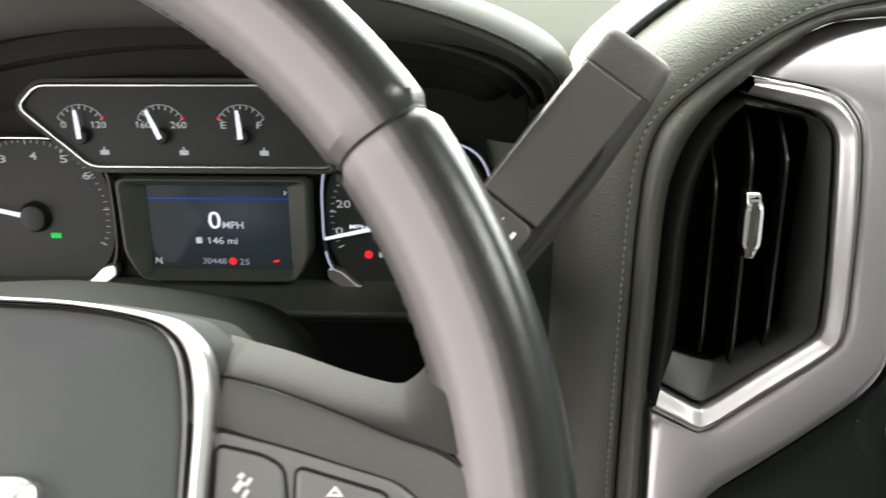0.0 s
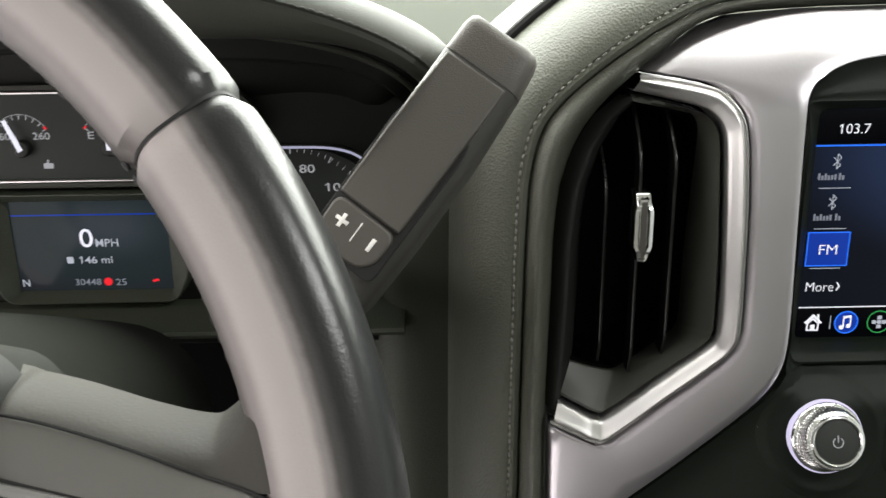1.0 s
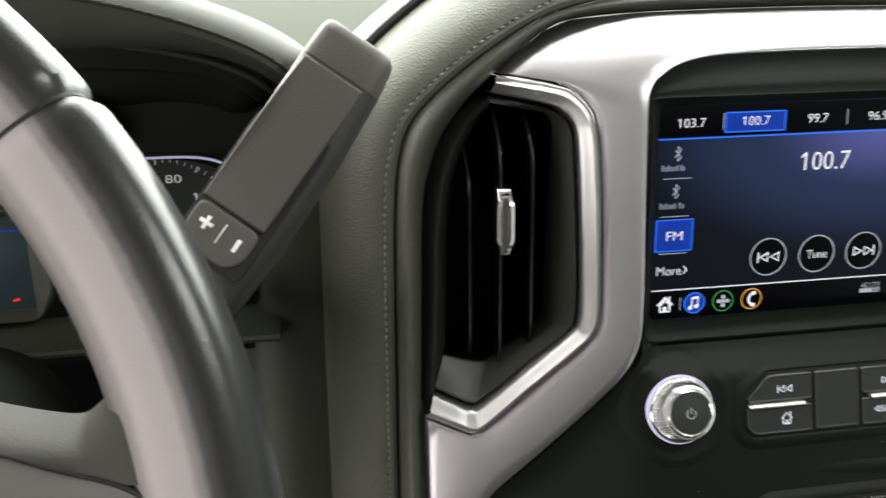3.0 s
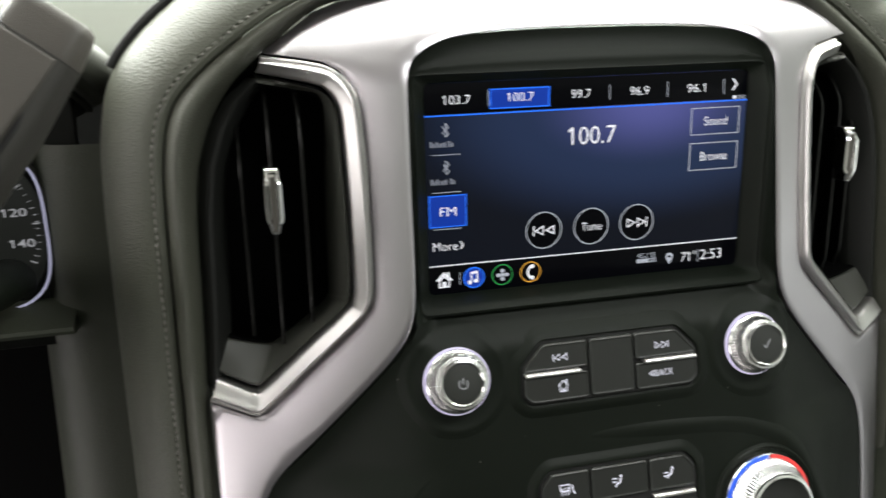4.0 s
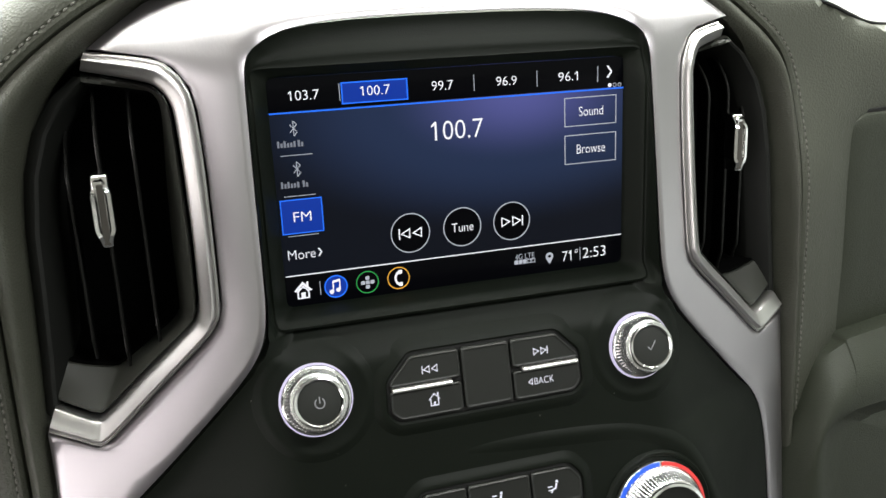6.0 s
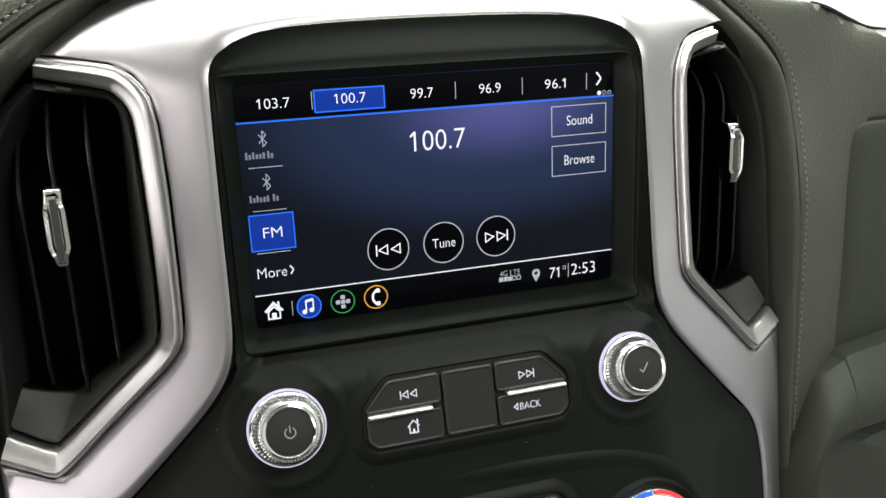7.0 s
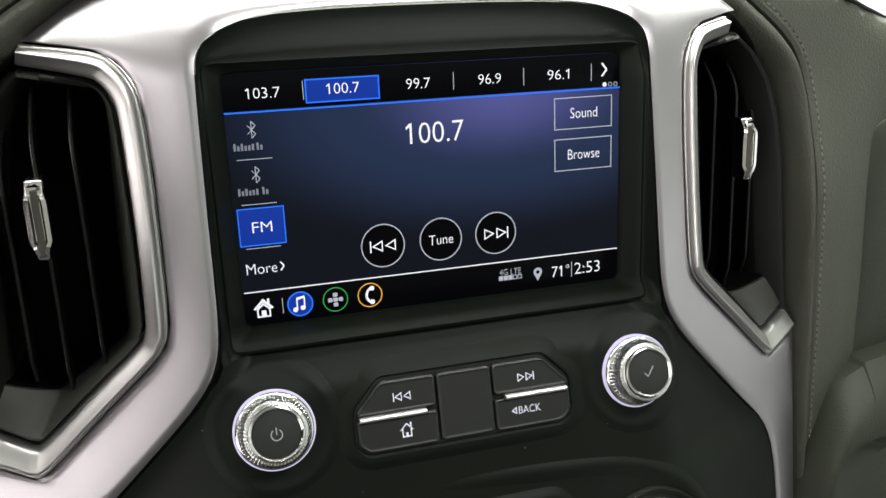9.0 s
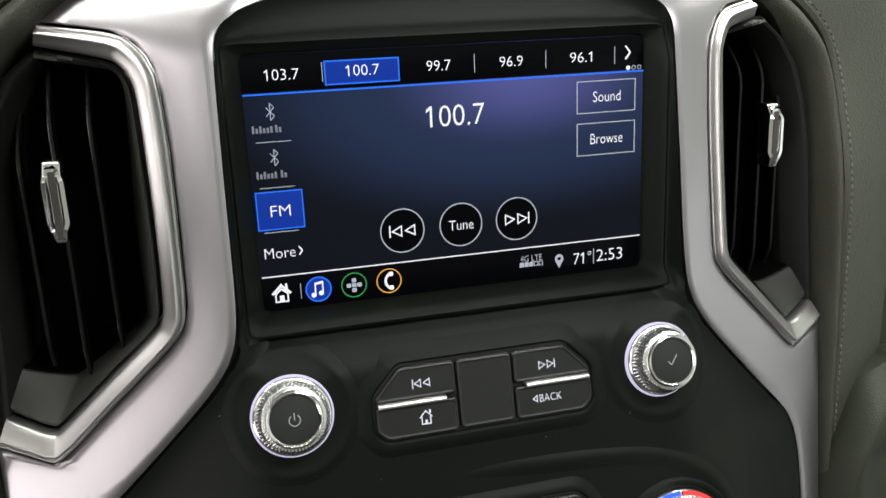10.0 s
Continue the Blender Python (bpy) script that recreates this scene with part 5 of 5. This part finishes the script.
part("gear_letters", join(*[plate(rect(x, 0.9458, x + 0.0022, 0.9492), CY0 - 0.0010, 0.0002, 0.00003) for x in (-0.3525, -0.3490, -0.3440)]), LIT_DIM, cluster)
part("unit_mark", gauge_text("MPH", -0.3648, 0.9655, 0.0110, 0.0028, CY0 - 0.0010), LIT_WHITE, cluster)

# upper pod with four small gauges in a chrome outline
POD = [(-0.5656, 1.0400), (-0.5525, 1.0530), (-0.3660, 1.0530), (-0.3530, 1.0400), (-0.3778, 1.0040), (-0.5252, 1.0040)]
pod_o = rounded(POD, 0.006, 6)
pod = part("upper_pod", plate(pod_o, CY0 - 0.0065, 0.012, 0.0008), DIAL_FACE, cluster)
part("outline", hoop(inset(pod_o, -0.0003), inset(pod_o, 0.0007), CY0 - 0.0095, 0.008, 0.0005), CHROME, pod, "thin chrome outline")
part("frame", hoop(inset(pod_o, -0.0042), inset(pod_o, -0.0006), CY0 - 0.0078, 0.008, 0.0012), HOOD_SKIN, pod)
GY = CY0 - 0.0068
for k, (tx, lo, hi) in enumerate(((-0.5300, "0", "120"), (-0.4870, "160", "260"), (-0.4325, "E", "F"), (-0.3840, "9", "19"))):
    gx = -0.5290 + k * 0.0488
    tagged(part("tick_marks", ticks(gx, 1.0250, 0.0158, 0.0135, 150, 30, 9, 0.0005, GY), LIT_DIM, pod), kind="stuff")
    arc = [(gx + 0.0162 * math.cos(a), 1.0250 + 0.0162 * math.sin(a)) for a in np.linspace(radians(150), radians(30), 14)]
    part("scale_arc", join(*[stroke(a, b, 0.0003, GY, 0.0002) for a, b in zip(arc, arc[1:])]), LIT_DIM, pod)
    part("numeral", gauge_text(lo, gx - 0.0108, 1.0292, 0.0030 * len(lo) + 0.0004, 0.0040, GY), LIT_DIM, pod)
    part("numeral", gauge_text(hi, gx + 0.0108, 1.0292, 0.0030 * len(hi) + 0.0004, 0.0040, GY), LIT_DIM, pod)
    part("red_tick", stroke((gx + (0.0142 if k != 2 else -0.0142), 1.0330), (gx + (0.0128 if k != 2 else -0.0128), 1.0342), 0.0010, GY - 0.0002, 0.0002), LIT_RED, pod)
    part("needle", needle(gx, 1.0225, tx, 1.0385, GY - 0.0050), LIT_WHITE, pod, "white needle")
    part("needle_hub", turned([(0.0048, -0.003), (0.0048, 0.003), (0.0040, 0.0042), (0.001, 0.0046)], pose(gx, GY, 1.0225), 28), DARK, pod)
    part("gauge_icon", join(plate(rounded(rect(gx + 0.0098, 1.0110, gx + 0.0152, 1.0140), 0.0006, 2), GY, 0.0002, 0.00003), stroke((gx + 0.0125, 1.0140), (gx + 0.0125, 1.0158), 0.0009, GY, 0.0002)), LIT_DIM, pod)

# driver display in its stepped bezel
DB = rounded([(-0.5110, 0.9975), (-0.3920, 0.9975), (-0.3930, 0.9500), (-0.4030, 0.9325), (-0.5000, 0.9325), (-0.5100, 0.9500)], 0.006)
DI = rounded([(-0.4962, 0.9912), (-0.4070, 0.9912), (-0.4070, 0.9500), (-0.4070, 0.9375), (-0.4962, 0.9375), (-0.4962, 0.9500)], 0.0012)
funnel = [[Vector((a[0] + (b[0] - a[0]) * t, CY0 + d, a[1] + (b[1] - a[1]) * t)) for a, b in zip(DB, DI)] for t, d in ((0, 0.004), (0, -0.0110), (0.06, -0.0122), (0.16, -0.0124), (0.26, -0.0116), (0.92, -0.0034), (1.0, -0.0028), (1.0, 0.002))]
part("display_bezel", loft(funnel, closed=True), LOWER_SKIN, cluster)
ds = part("driver_screen", plate(rect(-0.4980, 0.9350, -0.4050, 0.9930), CY0 - 0.0020, 0.004, 0.0002), CLUSTER_SCREEN, cluster, "lit driver display")
DY = CY0 - 0.0023
part("blue_line", stroke((-0.4958, 0.9830), (-0.4072, 0.9830), 0.0007, DY, 0.0002), UI_FILL, ds)
part("speed_text", gauge_text("0", -0.4545, 0.9692, 0.0078, 0.0112, DY), LIT_WHITE, ds)
part("unit_text", gauge_text("MPH", -0.4430, 0.9662, 0.0130, 0.0046, DY), UI_DIM, ds)
part("range_text", gauge_text("146 mi", -0.4505, 0.9560, 0.0190, 0.0044, DY), UI_DIM, ds)
part("range_icon", plate(rounded(rect(-0.4672, 0.9540, -0.4634, 0.9580), 0.0008, 2), DY, 0.0002, 0.00003), UI_DIM, ds)
part("compass_text", gauge_text("N", -0.4925, 0.9425, 0.0040, 0.0042, DY), UI_DIM, ds)
part("odometer_text", gauge_text("30448", -0.4566, 0.9425, 0.0150, 0.0040, DY), UI_GREY, ds)
part("red_icon", plate(disc(-0.4450, 0.9425, 0.0024, 18), DY, 0.0002, 0.00003), LIT_RED, ds)
part("count_text", gauge_text("25", -0.4375, 0.9422, 0.0062, 0.0040, DY), UI_GREY, ds)
part("small_mark", stroke((-0.4190, 0.9425), (-0.4155, 0.9432), 0.0014, DY, 0.0002), LIT_RED, ds)
part("small_arrow", join(stroke((-0.4098, 0.9880), (-0.4085, 0.9868), 0.0006, DY, 0.0002), stroke((-0.4085, 0.9868), (-0.4098, 0.9856), 0.0006, DY, 0.0002)), UI_DIM, ds)


# ---- steering column, shift lever ----
WC, WT, WR = Vector((-0.4518, -0.2184, 0.9775)), radians(23.6), 0.1764
WU, WV, WN = Vector((1, 0, 0)), Vector((0, math.sin(WT), math.cos(WT))), Vector((0, -math.cos(WT), math.sin(WT)))


def on_wheel(u, v, n=0.0):
    return WC + WU * u + WV * v + WN * n


column = thing("steering_column", (-0.4518, 0.0, 0.86), "dark plastic steering column shroud", "steering column")
col_rows = []
for n, r, top in ((-0.035, 0.056, 0.054), (-0.05, 0.066, 0.068), (-0.075, 0.071, 0.075), (-0.12, 0.073, 0.079), (-0.20, 0.074, 0.080), (-0.30, 0.074, 0.080)):
    row = []
    for k in range(40):
        a = 2 * math.pi * k / 40
        ca, sa = math.cos(a), math.sin(a)
        row.append(on_wheel(r * math.copysign(abs(ca) ** 0.75, ca), top * math.copysign(abs(sa) ** 0.75, sa) - 0.004, n))
    col_rows.append(row)
part("shroud", loft(col_rows, closed=True, ends=True), SHROUD, column)

lever = thing("shift_lever", (-0.29, -0.09, 1.0), "grey grained column shift lever with plus and minus button", "lever")
LO = Vector((-0.286, -0.096, 1.042))
LA = Vector((0.0425, 0.0115, 0.054)).normalized()
LW = Vector((0.0195, -0.0085, -0.014))
LW = (LW - LA * LW.dot(LA)).normalized()
LN = LA.cross(LW).normalized()
if LN.y > 0:
    LN = -LN


def on_lever(u, a, n=0.0):
    return LO + LW * u + LA * a + LN * n


lev = Matrix((LW, -LN, LA)).transposed().to_4x4()
lev.translation = LO
STATIONS = ((-0.040, 0.002, 0.0255, 0.019, 0.003), (-0.034, 0.0005, 0.0275, 0.0205, 0.0015), (-0.026, -0.0008, 0.0290, 0.0215, 0.0005), (0.0, -0.0014, 0.0298, 0.022, 0), (0.030, -0.0014, 0.0294, 0.021, 0), (0.0580, -0.0012, 0.0278, 0.0176, 0), (0.0685, -0.0008, 0.0266, 0.0155, 0), (0.0712, -0.0001, 0.0258, 0.0145, 0.0006), (0.0722, 0.0010, 0.0247, 0.0132, 0.0016), (0.0722, 0.0019, 0.0238, 0.0124, 0.0024), (0.0714, 0.0032, 0.0225, 0.0114, 0.0036), (0.0700, 0.0070, 0.0187, 0.0094, 0.0056))


def lever_ring(a, u0, u1, back, cut, grow=0.0):
    row = []
    for k in range(48):
        t = 2 * math.pi * k / 48
        c, s_ = math.cos(t), math.sin(t)
        u = (u0 + u1) / 2 + ((u1 - u0) / 2 + grow) * math.copysign(abs(c) ** 0.40, c)
        n = -cut - (back - cut) / 2 + ((back - cut) / 2 + grow) * math.copysign(abs(s_) ** 0.44, s_)
        row.append(on_lever(u, a, n - 0.0012))
    return row


part("body", loft([lever_ring(*q) for q in STATIONS[:6]], closed=True, ends=True), LEVER_SHADED, lever)
part("cap", loft([lever_ring(*q) for q in ((0.0582, *STATIONS[5][1:]),) + STATIONS[6:]], closed=True, ends=True), LEVER, lever, "grey grained end cap")
part("cap_seam", loft([lever_ring(a, -0.0012, 0.0278, 0.0176, 0, g) for a, g in ((0.0578, -0.001), (0.0579, 0.00006), (0.0581, 0.00006), (0.0582, -0.001))], closed=True), GAP, lever)
neck_mid = spline([on_lever(0.012, -0.030, -0.013), on_lever(0.010, -0.046, -0.018), Vector((-0.300, -0.040, 0.985)), Vector((-0.300, 0.010, 0.965)), Vector((-0.300, 0.090, 0.950))], 16)
neck_rows = []
for q, p in enumerate(neck_mid):
    d = (neck_mid[min(q + 1, 15)] - neck_mid[max(q - 1, 0)]).normalized()
    u = (LW - d * LW.dot(d)).normalized()
    v = d.cross(u)
    neck_rows.append([p + u * 0.0125 * math.cos(t) + v * 0.010 * math.sin(t) for t in np.linspace(0, 2 * math.pi, 24, endpoint=False)])
part("neck", loft(neck_rows, closed=True, ends=True), PLASTIC, lever)
front_face = rounded([(0.0004, 0.0004), (0.0248, 0.0004), (0.0249, 0.0130), (0.0250, 0.0260), (0.0248, 0.0340), (0.0249, 0.0430), (0.0246, 0.0573), (0.0012, 0.0573), (0.0006, 0.0430), (0.0006, 0.0340), (0.0004, 0.0260), (0.0004, 0.0130)], 0.0010, 3)
part("face_gap", plate(rounded([(-0.0004, -0.0182), (0.0266, -0.0182), (0.0268, 0.0330), (0.0225, 0.0440), (0.0035, 0.0420), (-0.0004, 0.0330)], 0.0035), lambda u, a: -0.0002 + 0.0040 * smooth(0.026, 0.048, a), 0.002, 0.0002, lev), GAP, lever)
part("face_panel", plate(front_face, lambda u, a: -0.0010 + 0.0019 * smooth(0.030, 0.058, a), 0.003, 0.0008, lev), LEVER, lever)
part("rocker", plate(rounded([(0.0004, -0.0004), (0.0248, -0.0004), (0.0246, -0.0120), (0.0200, -0.0170), (0.0060, -0.0170), (0.0008, -0.0120)], 0.0042), -0.0010, 0.003, 0.0010, lev), LEVER, lever, "plus and minus rocker button")
RY = -0.0013
part("plus_mark", join(stroke((0.0046, -0.0068), (0.0094, -0.0068), 0.0013, RY, 0.0003, lev), stroke((0.0070, -0.0092), (0.0070, -0.0044), 0.0013, RY - 0.00005, 0.0003, lev)), PRINT, lever)
part("divider_mark", stroke((0.0131, -0.0108), (0.0131, -0.0036), 0.0004, RY, 0.0003, lev), PRINT, lever)
part("minus_mark", stroke((0.0196, -0.0100), (0.0196, -0.0054), 0.0014, RY, 0.0003, lev), PRINT, lever)


# ---- steering wheel ----
wheel = thing("steering_wheel", (-0.4518, -0.2184, 0.80), "leather steering wheel with satin chrome trim and pale door light painted on its rim", "steering wheel")


def rim_section(a, k, n, grow=0.0):
    """A point of the rim's oval section at the angle a round the wheel."""
    t = 2 * math.pi * k / n
    c, s = math.cos(t), math.sin(t)
    wide, deep = 0.0152 + grow, 0.0165 + grow
    e = 0.85 - 0.22 * max(0, math.cos(t - radians(58))) ** 2
    r = WR + wide * math.copysign(abs(c) ** e, c)
    return on_wheel(r * math.cos(a), r * math.sin(a), deep * math.copysign(abs(s) ** e, s))


SEAM = radians(36.3)


def rim_run(a0, a1, n, dip0=True, dip1=True):
    rows = []
    for i in range(n + 1):
        a = a0 + (a1 - a0) * i / n
        near = min((abs(a - a0) if dip0 else 9), (abs(a - a1) if dip1 else 9))
        rows.append([rim_section(a, k, 36, -0.0024 * max(0, 1 - near / 0.011) ** 2) for k in range(36)])
    return loft(rows, closed=True)


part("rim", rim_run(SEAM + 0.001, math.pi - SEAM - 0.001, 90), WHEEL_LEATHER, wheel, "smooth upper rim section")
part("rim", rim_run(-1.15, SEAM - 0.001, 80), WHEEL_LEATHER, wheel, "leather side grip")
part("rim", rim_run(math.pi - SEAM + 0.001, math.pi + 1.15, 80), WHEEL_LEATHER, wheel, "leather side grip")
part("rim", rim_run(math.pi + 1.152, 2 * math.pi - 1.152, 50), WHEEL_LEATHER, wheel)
part("seam", loft([[rim_section(SEAM + d, k, 36, -0.0019) for k in range(36)] for d in (-0.0025, 0.0025)], closed=True), GAP, wheel)
inner_path = [on_wheel((WR - 0.0146) * math.cos(a), (WR - 0.0146) * math.sin(a), 0.0030) for a in np.linspace(radians(80), radians(14), 90)]
tagged(part("rim_stitching", stitch_row(inner_path, 0.0042, 0.0030, 0.0008, Vector((0, 0, 0))), DARK_THREAD, wheel), kind="stuff")

# spoke: a leather arm that flows into the rim, and a moulded panel below its seam
SP_UP = [(0.0850, 0.0592), (0.0980, 0.0552), (0.1074, 0.0532), (0.1176, 0.0506), (0.1320, 0.0459), (0.1448, 0.0430), (0.1495, 0.0446), (0.1531, 0.0484), (0.1550, 0.0547), (0.1560, 0.0640), (0.1560, 0.0740)]
SP_DN = [(0.0850, 0.0490), (0.0980, 0.0460), (0.1074, 0.0449), (0.1185, 0.0421), (0.1320, 0.0376), (0.1476, 0.0318), (0.1540, 0.0300), (0.1600, 0.0285), (0.1680, 0.0300), (0.1740, 0.0400), (0.1740, 0.0600)]
PN_UP = [(0.0980, 0.0460), (0.1074, 0.0449), (0.1185, 0.0421), (0.1320, 0.0376), (0.1476, 0.0318), (0.1540, 0.0300), (0.1600, 0.0280), (0.1645, 0.0250), (0.1676, 0.0200), (0.1690, 0.0120), (0.1690, -0.030)]
PN_DN = [(0.0980, 0.0340), (0.1074, 0.0322), (0.1150, 0.0302), (0.1250, 0.0277), (0.1349, 0.0250), (0.1430, 0.0228), (0.1481, 0.0210), (0.1520, 0.0180), (0.1545, 0.0140), (0.1555, 0.0080), (0.1555, -0.030)]


def arm_height(u, v):
    """How far the spoke's face stands out: it rises into the rim."""
    return 0.0100 - 0.0060 * smooth(0.1075, 0.1010, u) - 0.0020 * smooth(0.10, 0.135, u) + 0.0050 * smooth(0.150, 0.170, math.hypot(u, v))


def spoke(s):
    up, dn = pairs(SP_UP, SP_DN, 70)
    rows = []
    for a, b in zip(up, dn):
        row = [on_wheel(s * a.x, a.y - 0.003, -0.030)]
        for k in range(19):
            t = (k / 18) ** 1.5
            p = a.lerp(b, t)
            e = (p - a).length
            row.append(on_wheel(s * p.x, p.y, arm_height(p.x, p.y) - 0.020 * max(0, 1 - e / 0.0125) ** 2.2))
        row.append(on_wheel(s * b.x, b.y - 0.002, 0.0))
        rows.append(row)
    return loft(rows)


def spoke_panel(s):
    up, dn = pairs(PN_UP, PN_DN, 66)
    rows = []
    for a, b in zip(up, dn):
        row = [on_wheel(s * a.x, a.y, -0.004)]
        for k in range(15):
            t = k / 14
            p = a.lerp(b, t)
            edge = min(t * 1.6, 1 - t)
            row.append(on_wheel(s * p.x, p.y, arm_height(p.x, p.y) * (1 - t) + 0.0118 * t + 0.0016 * math.sin(math.pi * t) - 0.0010 * max(0, 1 - edge / 0.10) ** 2))
        row.append(on_wheel(s * b.x, b.y, 0.0))
        rows.append(row)
    return loft(rows)


part("spoke", spoke(1), SPOKE_LEATHER, wheel, "leather spoke")
part("spoke_panel", spoke_panel(1), SPOKE_SKIN, wheel, "moulded plastic spoke panel")
part("spoke_panel", spoke_panel(-1), SPOKE_SKIN, wheel, "moulded plastic spoke panel")
fold = [on_wheel(p.x, p.y, arm_height(p.x, p.y) + 0.0001) for p in spline([(x, y, 0) for x, y in PN_UP], 60)]
part("spoke_seam", tube(fold, 0.00045, 6), GAP, wheel)
part("spoke", spoke(-1), SPOKE_LEATHER, wheel, "leather spoke")
wheel_m = Matrix((WU, -WN, WV)).transposed().to_4x4()
wheel_m.translation = WC
B_OUT = [(0.0, 0.0640), (0.030, 0.0638), (0.0534, 0.0630), (0.0663, 0.0625), (0.0790, 0.0612), (0.0907, 0.0593), (0.0966, 0.0575), (0.1016, 0.0534), (0.1042, 0.0493), (0.1056, 0.0428), (0.1057, 0.0364), (0.1055, 0.0300), (0.1047, 0.0177), (0.1030, -0.030), (0.1000, -0.085)]
B_IN = [(0.0, 0.0624), (0.030, 0.0622), (0.0535, 0.0614), (0.0668, 0.0609), (0.0790, 0.0595), (0.0880, 0.0574), (0.0918, 0.0552), (0.0942, 0.0524), (0.0958, 0.0488), (0.0970, 0.0425), (0.0976, 0.0364), (0.0978, 0.0300), (0.0976, 0.0176), (0.0968, -0.030), (0.0945, -0.085)]
bo, bi = pairs(B_OUT, B_IN, 84)
bo = bo + [Vector((-p.x, p.y, 0)) for p in reversed(bo[1:])]
bi = bi + [Vector((-p.x, p.y, 0)) for p in reversed(bi[1:])]
blend = lambda t: [a.lerp(b, t) for a, b in zip(bo, bi)]
part("chrome_band", loft([[wheel_m @ Vector((p.x, y, p.y)) for p in blend(t)] for t, y in ((0, -0.0116), (0, -0.0132), (0.06, -0.0150), (0.16, -0.0160), (0.30, -0.0166), (0.45, -0.0164), (0.56, -0.0156), (0.62, -0.0140), (0.62, 0.004))], closed=True), CHROME, wheel, "satin chrome band round the airbag cover")
part("band_skirt", loft([[wheel_m @ Vector((p.x, y, p.y)) for p in blend(0.02)] for y in (-0.0124, 0.010)], closed=True), DARK, wheel)
part("inner_band", loft([[wheel_m @ Vector((p.x, y, p.y)) for p in blend(t)] for t, y in ((0.84, 0.004), (0.84, -0.0128), (0.88, -0.0138), (0.94, -0.0140), (0.98, -0.0134), (1.0, 0.004))], closed=True), CHROME, wheel, "thin chrome line")
part("hub_shell", plate(inset(blend(0.02), 0.0004), -0.008, 0.040, 0.002, wheel_m), SHROUD, wheel)
part("airbag_cover", plate([p.xy for p in blend(1.02)], -0.0120, 0.010, 0.0030, wheel_m, crown=0.0050), COVER, wheel, "black airbag cover")
# maker's badge, three plain chrome outlines
for x0, x1 in ((-0.066, -0.026), (-0.021, 0.021), (0.026, 0.066)):
    o = rounded(rect(x0, -0.022, x1, 0.0215), 0.006)
    part("badge", hoop(o, inset(o, 0.0075), -0.0185, 0.004, 0.0012, wheel_m), CHROME, wheel, "plain chrome badge")
# switch pack on the spoke
pack = rounded([(0.1040, -0.030), (0.1050, 0.0328), (0.1215, 0.0290), (0.1368, 0.0249), (0.1480, 0.0219), (0.1560, 0.0160), (0.1600, 0.0020), (0.1560, -0.030)], 0.003)
sw = part("switch_pack", plate(pack, -0.0125, 0.006, 0.0012, wheel_m), SWITCH, wheel, "black switch panel on the spoke")
part("pack_gap", hoop(inset(pack, -0.0010), inset(pack, 0.0002), -0.0118, 0.005, 0.0003, wheel_m), GAP, wheel)
for o in ([(0.1056, 0.0015), (0.1060, 0.0291), (0.1169, 0.0270), (0.1218, 0.0244), (0.1228, 0.0176), (0.1225, 0.0015)], [(0.1250, 0.0015), (0.1250, 0.0246), (0.1462, 0.0190), (0.1500, 0.0015)]):
    q = rounded(o, 0.0022, 4)
    part("switch_gap", hoop(inset(q, -0.0007), inset(q, 0.0003), -0.0127, 0.003, 0.0002, wheel_m), GAP, sw)
    part("switch", plate(q, -0.0136, 0.004, 0.0012, wheel_m), SWITCH, sw)
VY = -0.0139
up = wheel_m @ Matrix.Translation((0.0131 + 0.1, 0, 0.0202)) @ Matrix.Diagonal((0.78, 1, 0.78, 1)) @ Matrix.Translation((-0.1108, 0, -0.0150))
part("voice_mark", join(stroke((0.1092, 0.0172), (0.1104, 0.0186), 0.0016, VY, 0.0003, up), stroke((0.1080, 0.0134), (0.1102, 0.0164), 0.0019, VY, 0.0003, up), stroke((0.1112, 0.0150), (0.1128, 0.0174), 0.0013, VY, 0.0003, up), stroke((0.1106, 0.0116), (0.1120, 0.0140), 0.0013, VY, 0.0003, up)), PRINT, sw)
tri = [(0.1322, 0.0184), (0.1364, 0.0184), (0.1343, 0.0209)]
part("up_mark", hoop(tri, inset(tri, 0.0006), VY, 0.0003, 0.00005, wheel_m), PRINT, sw)
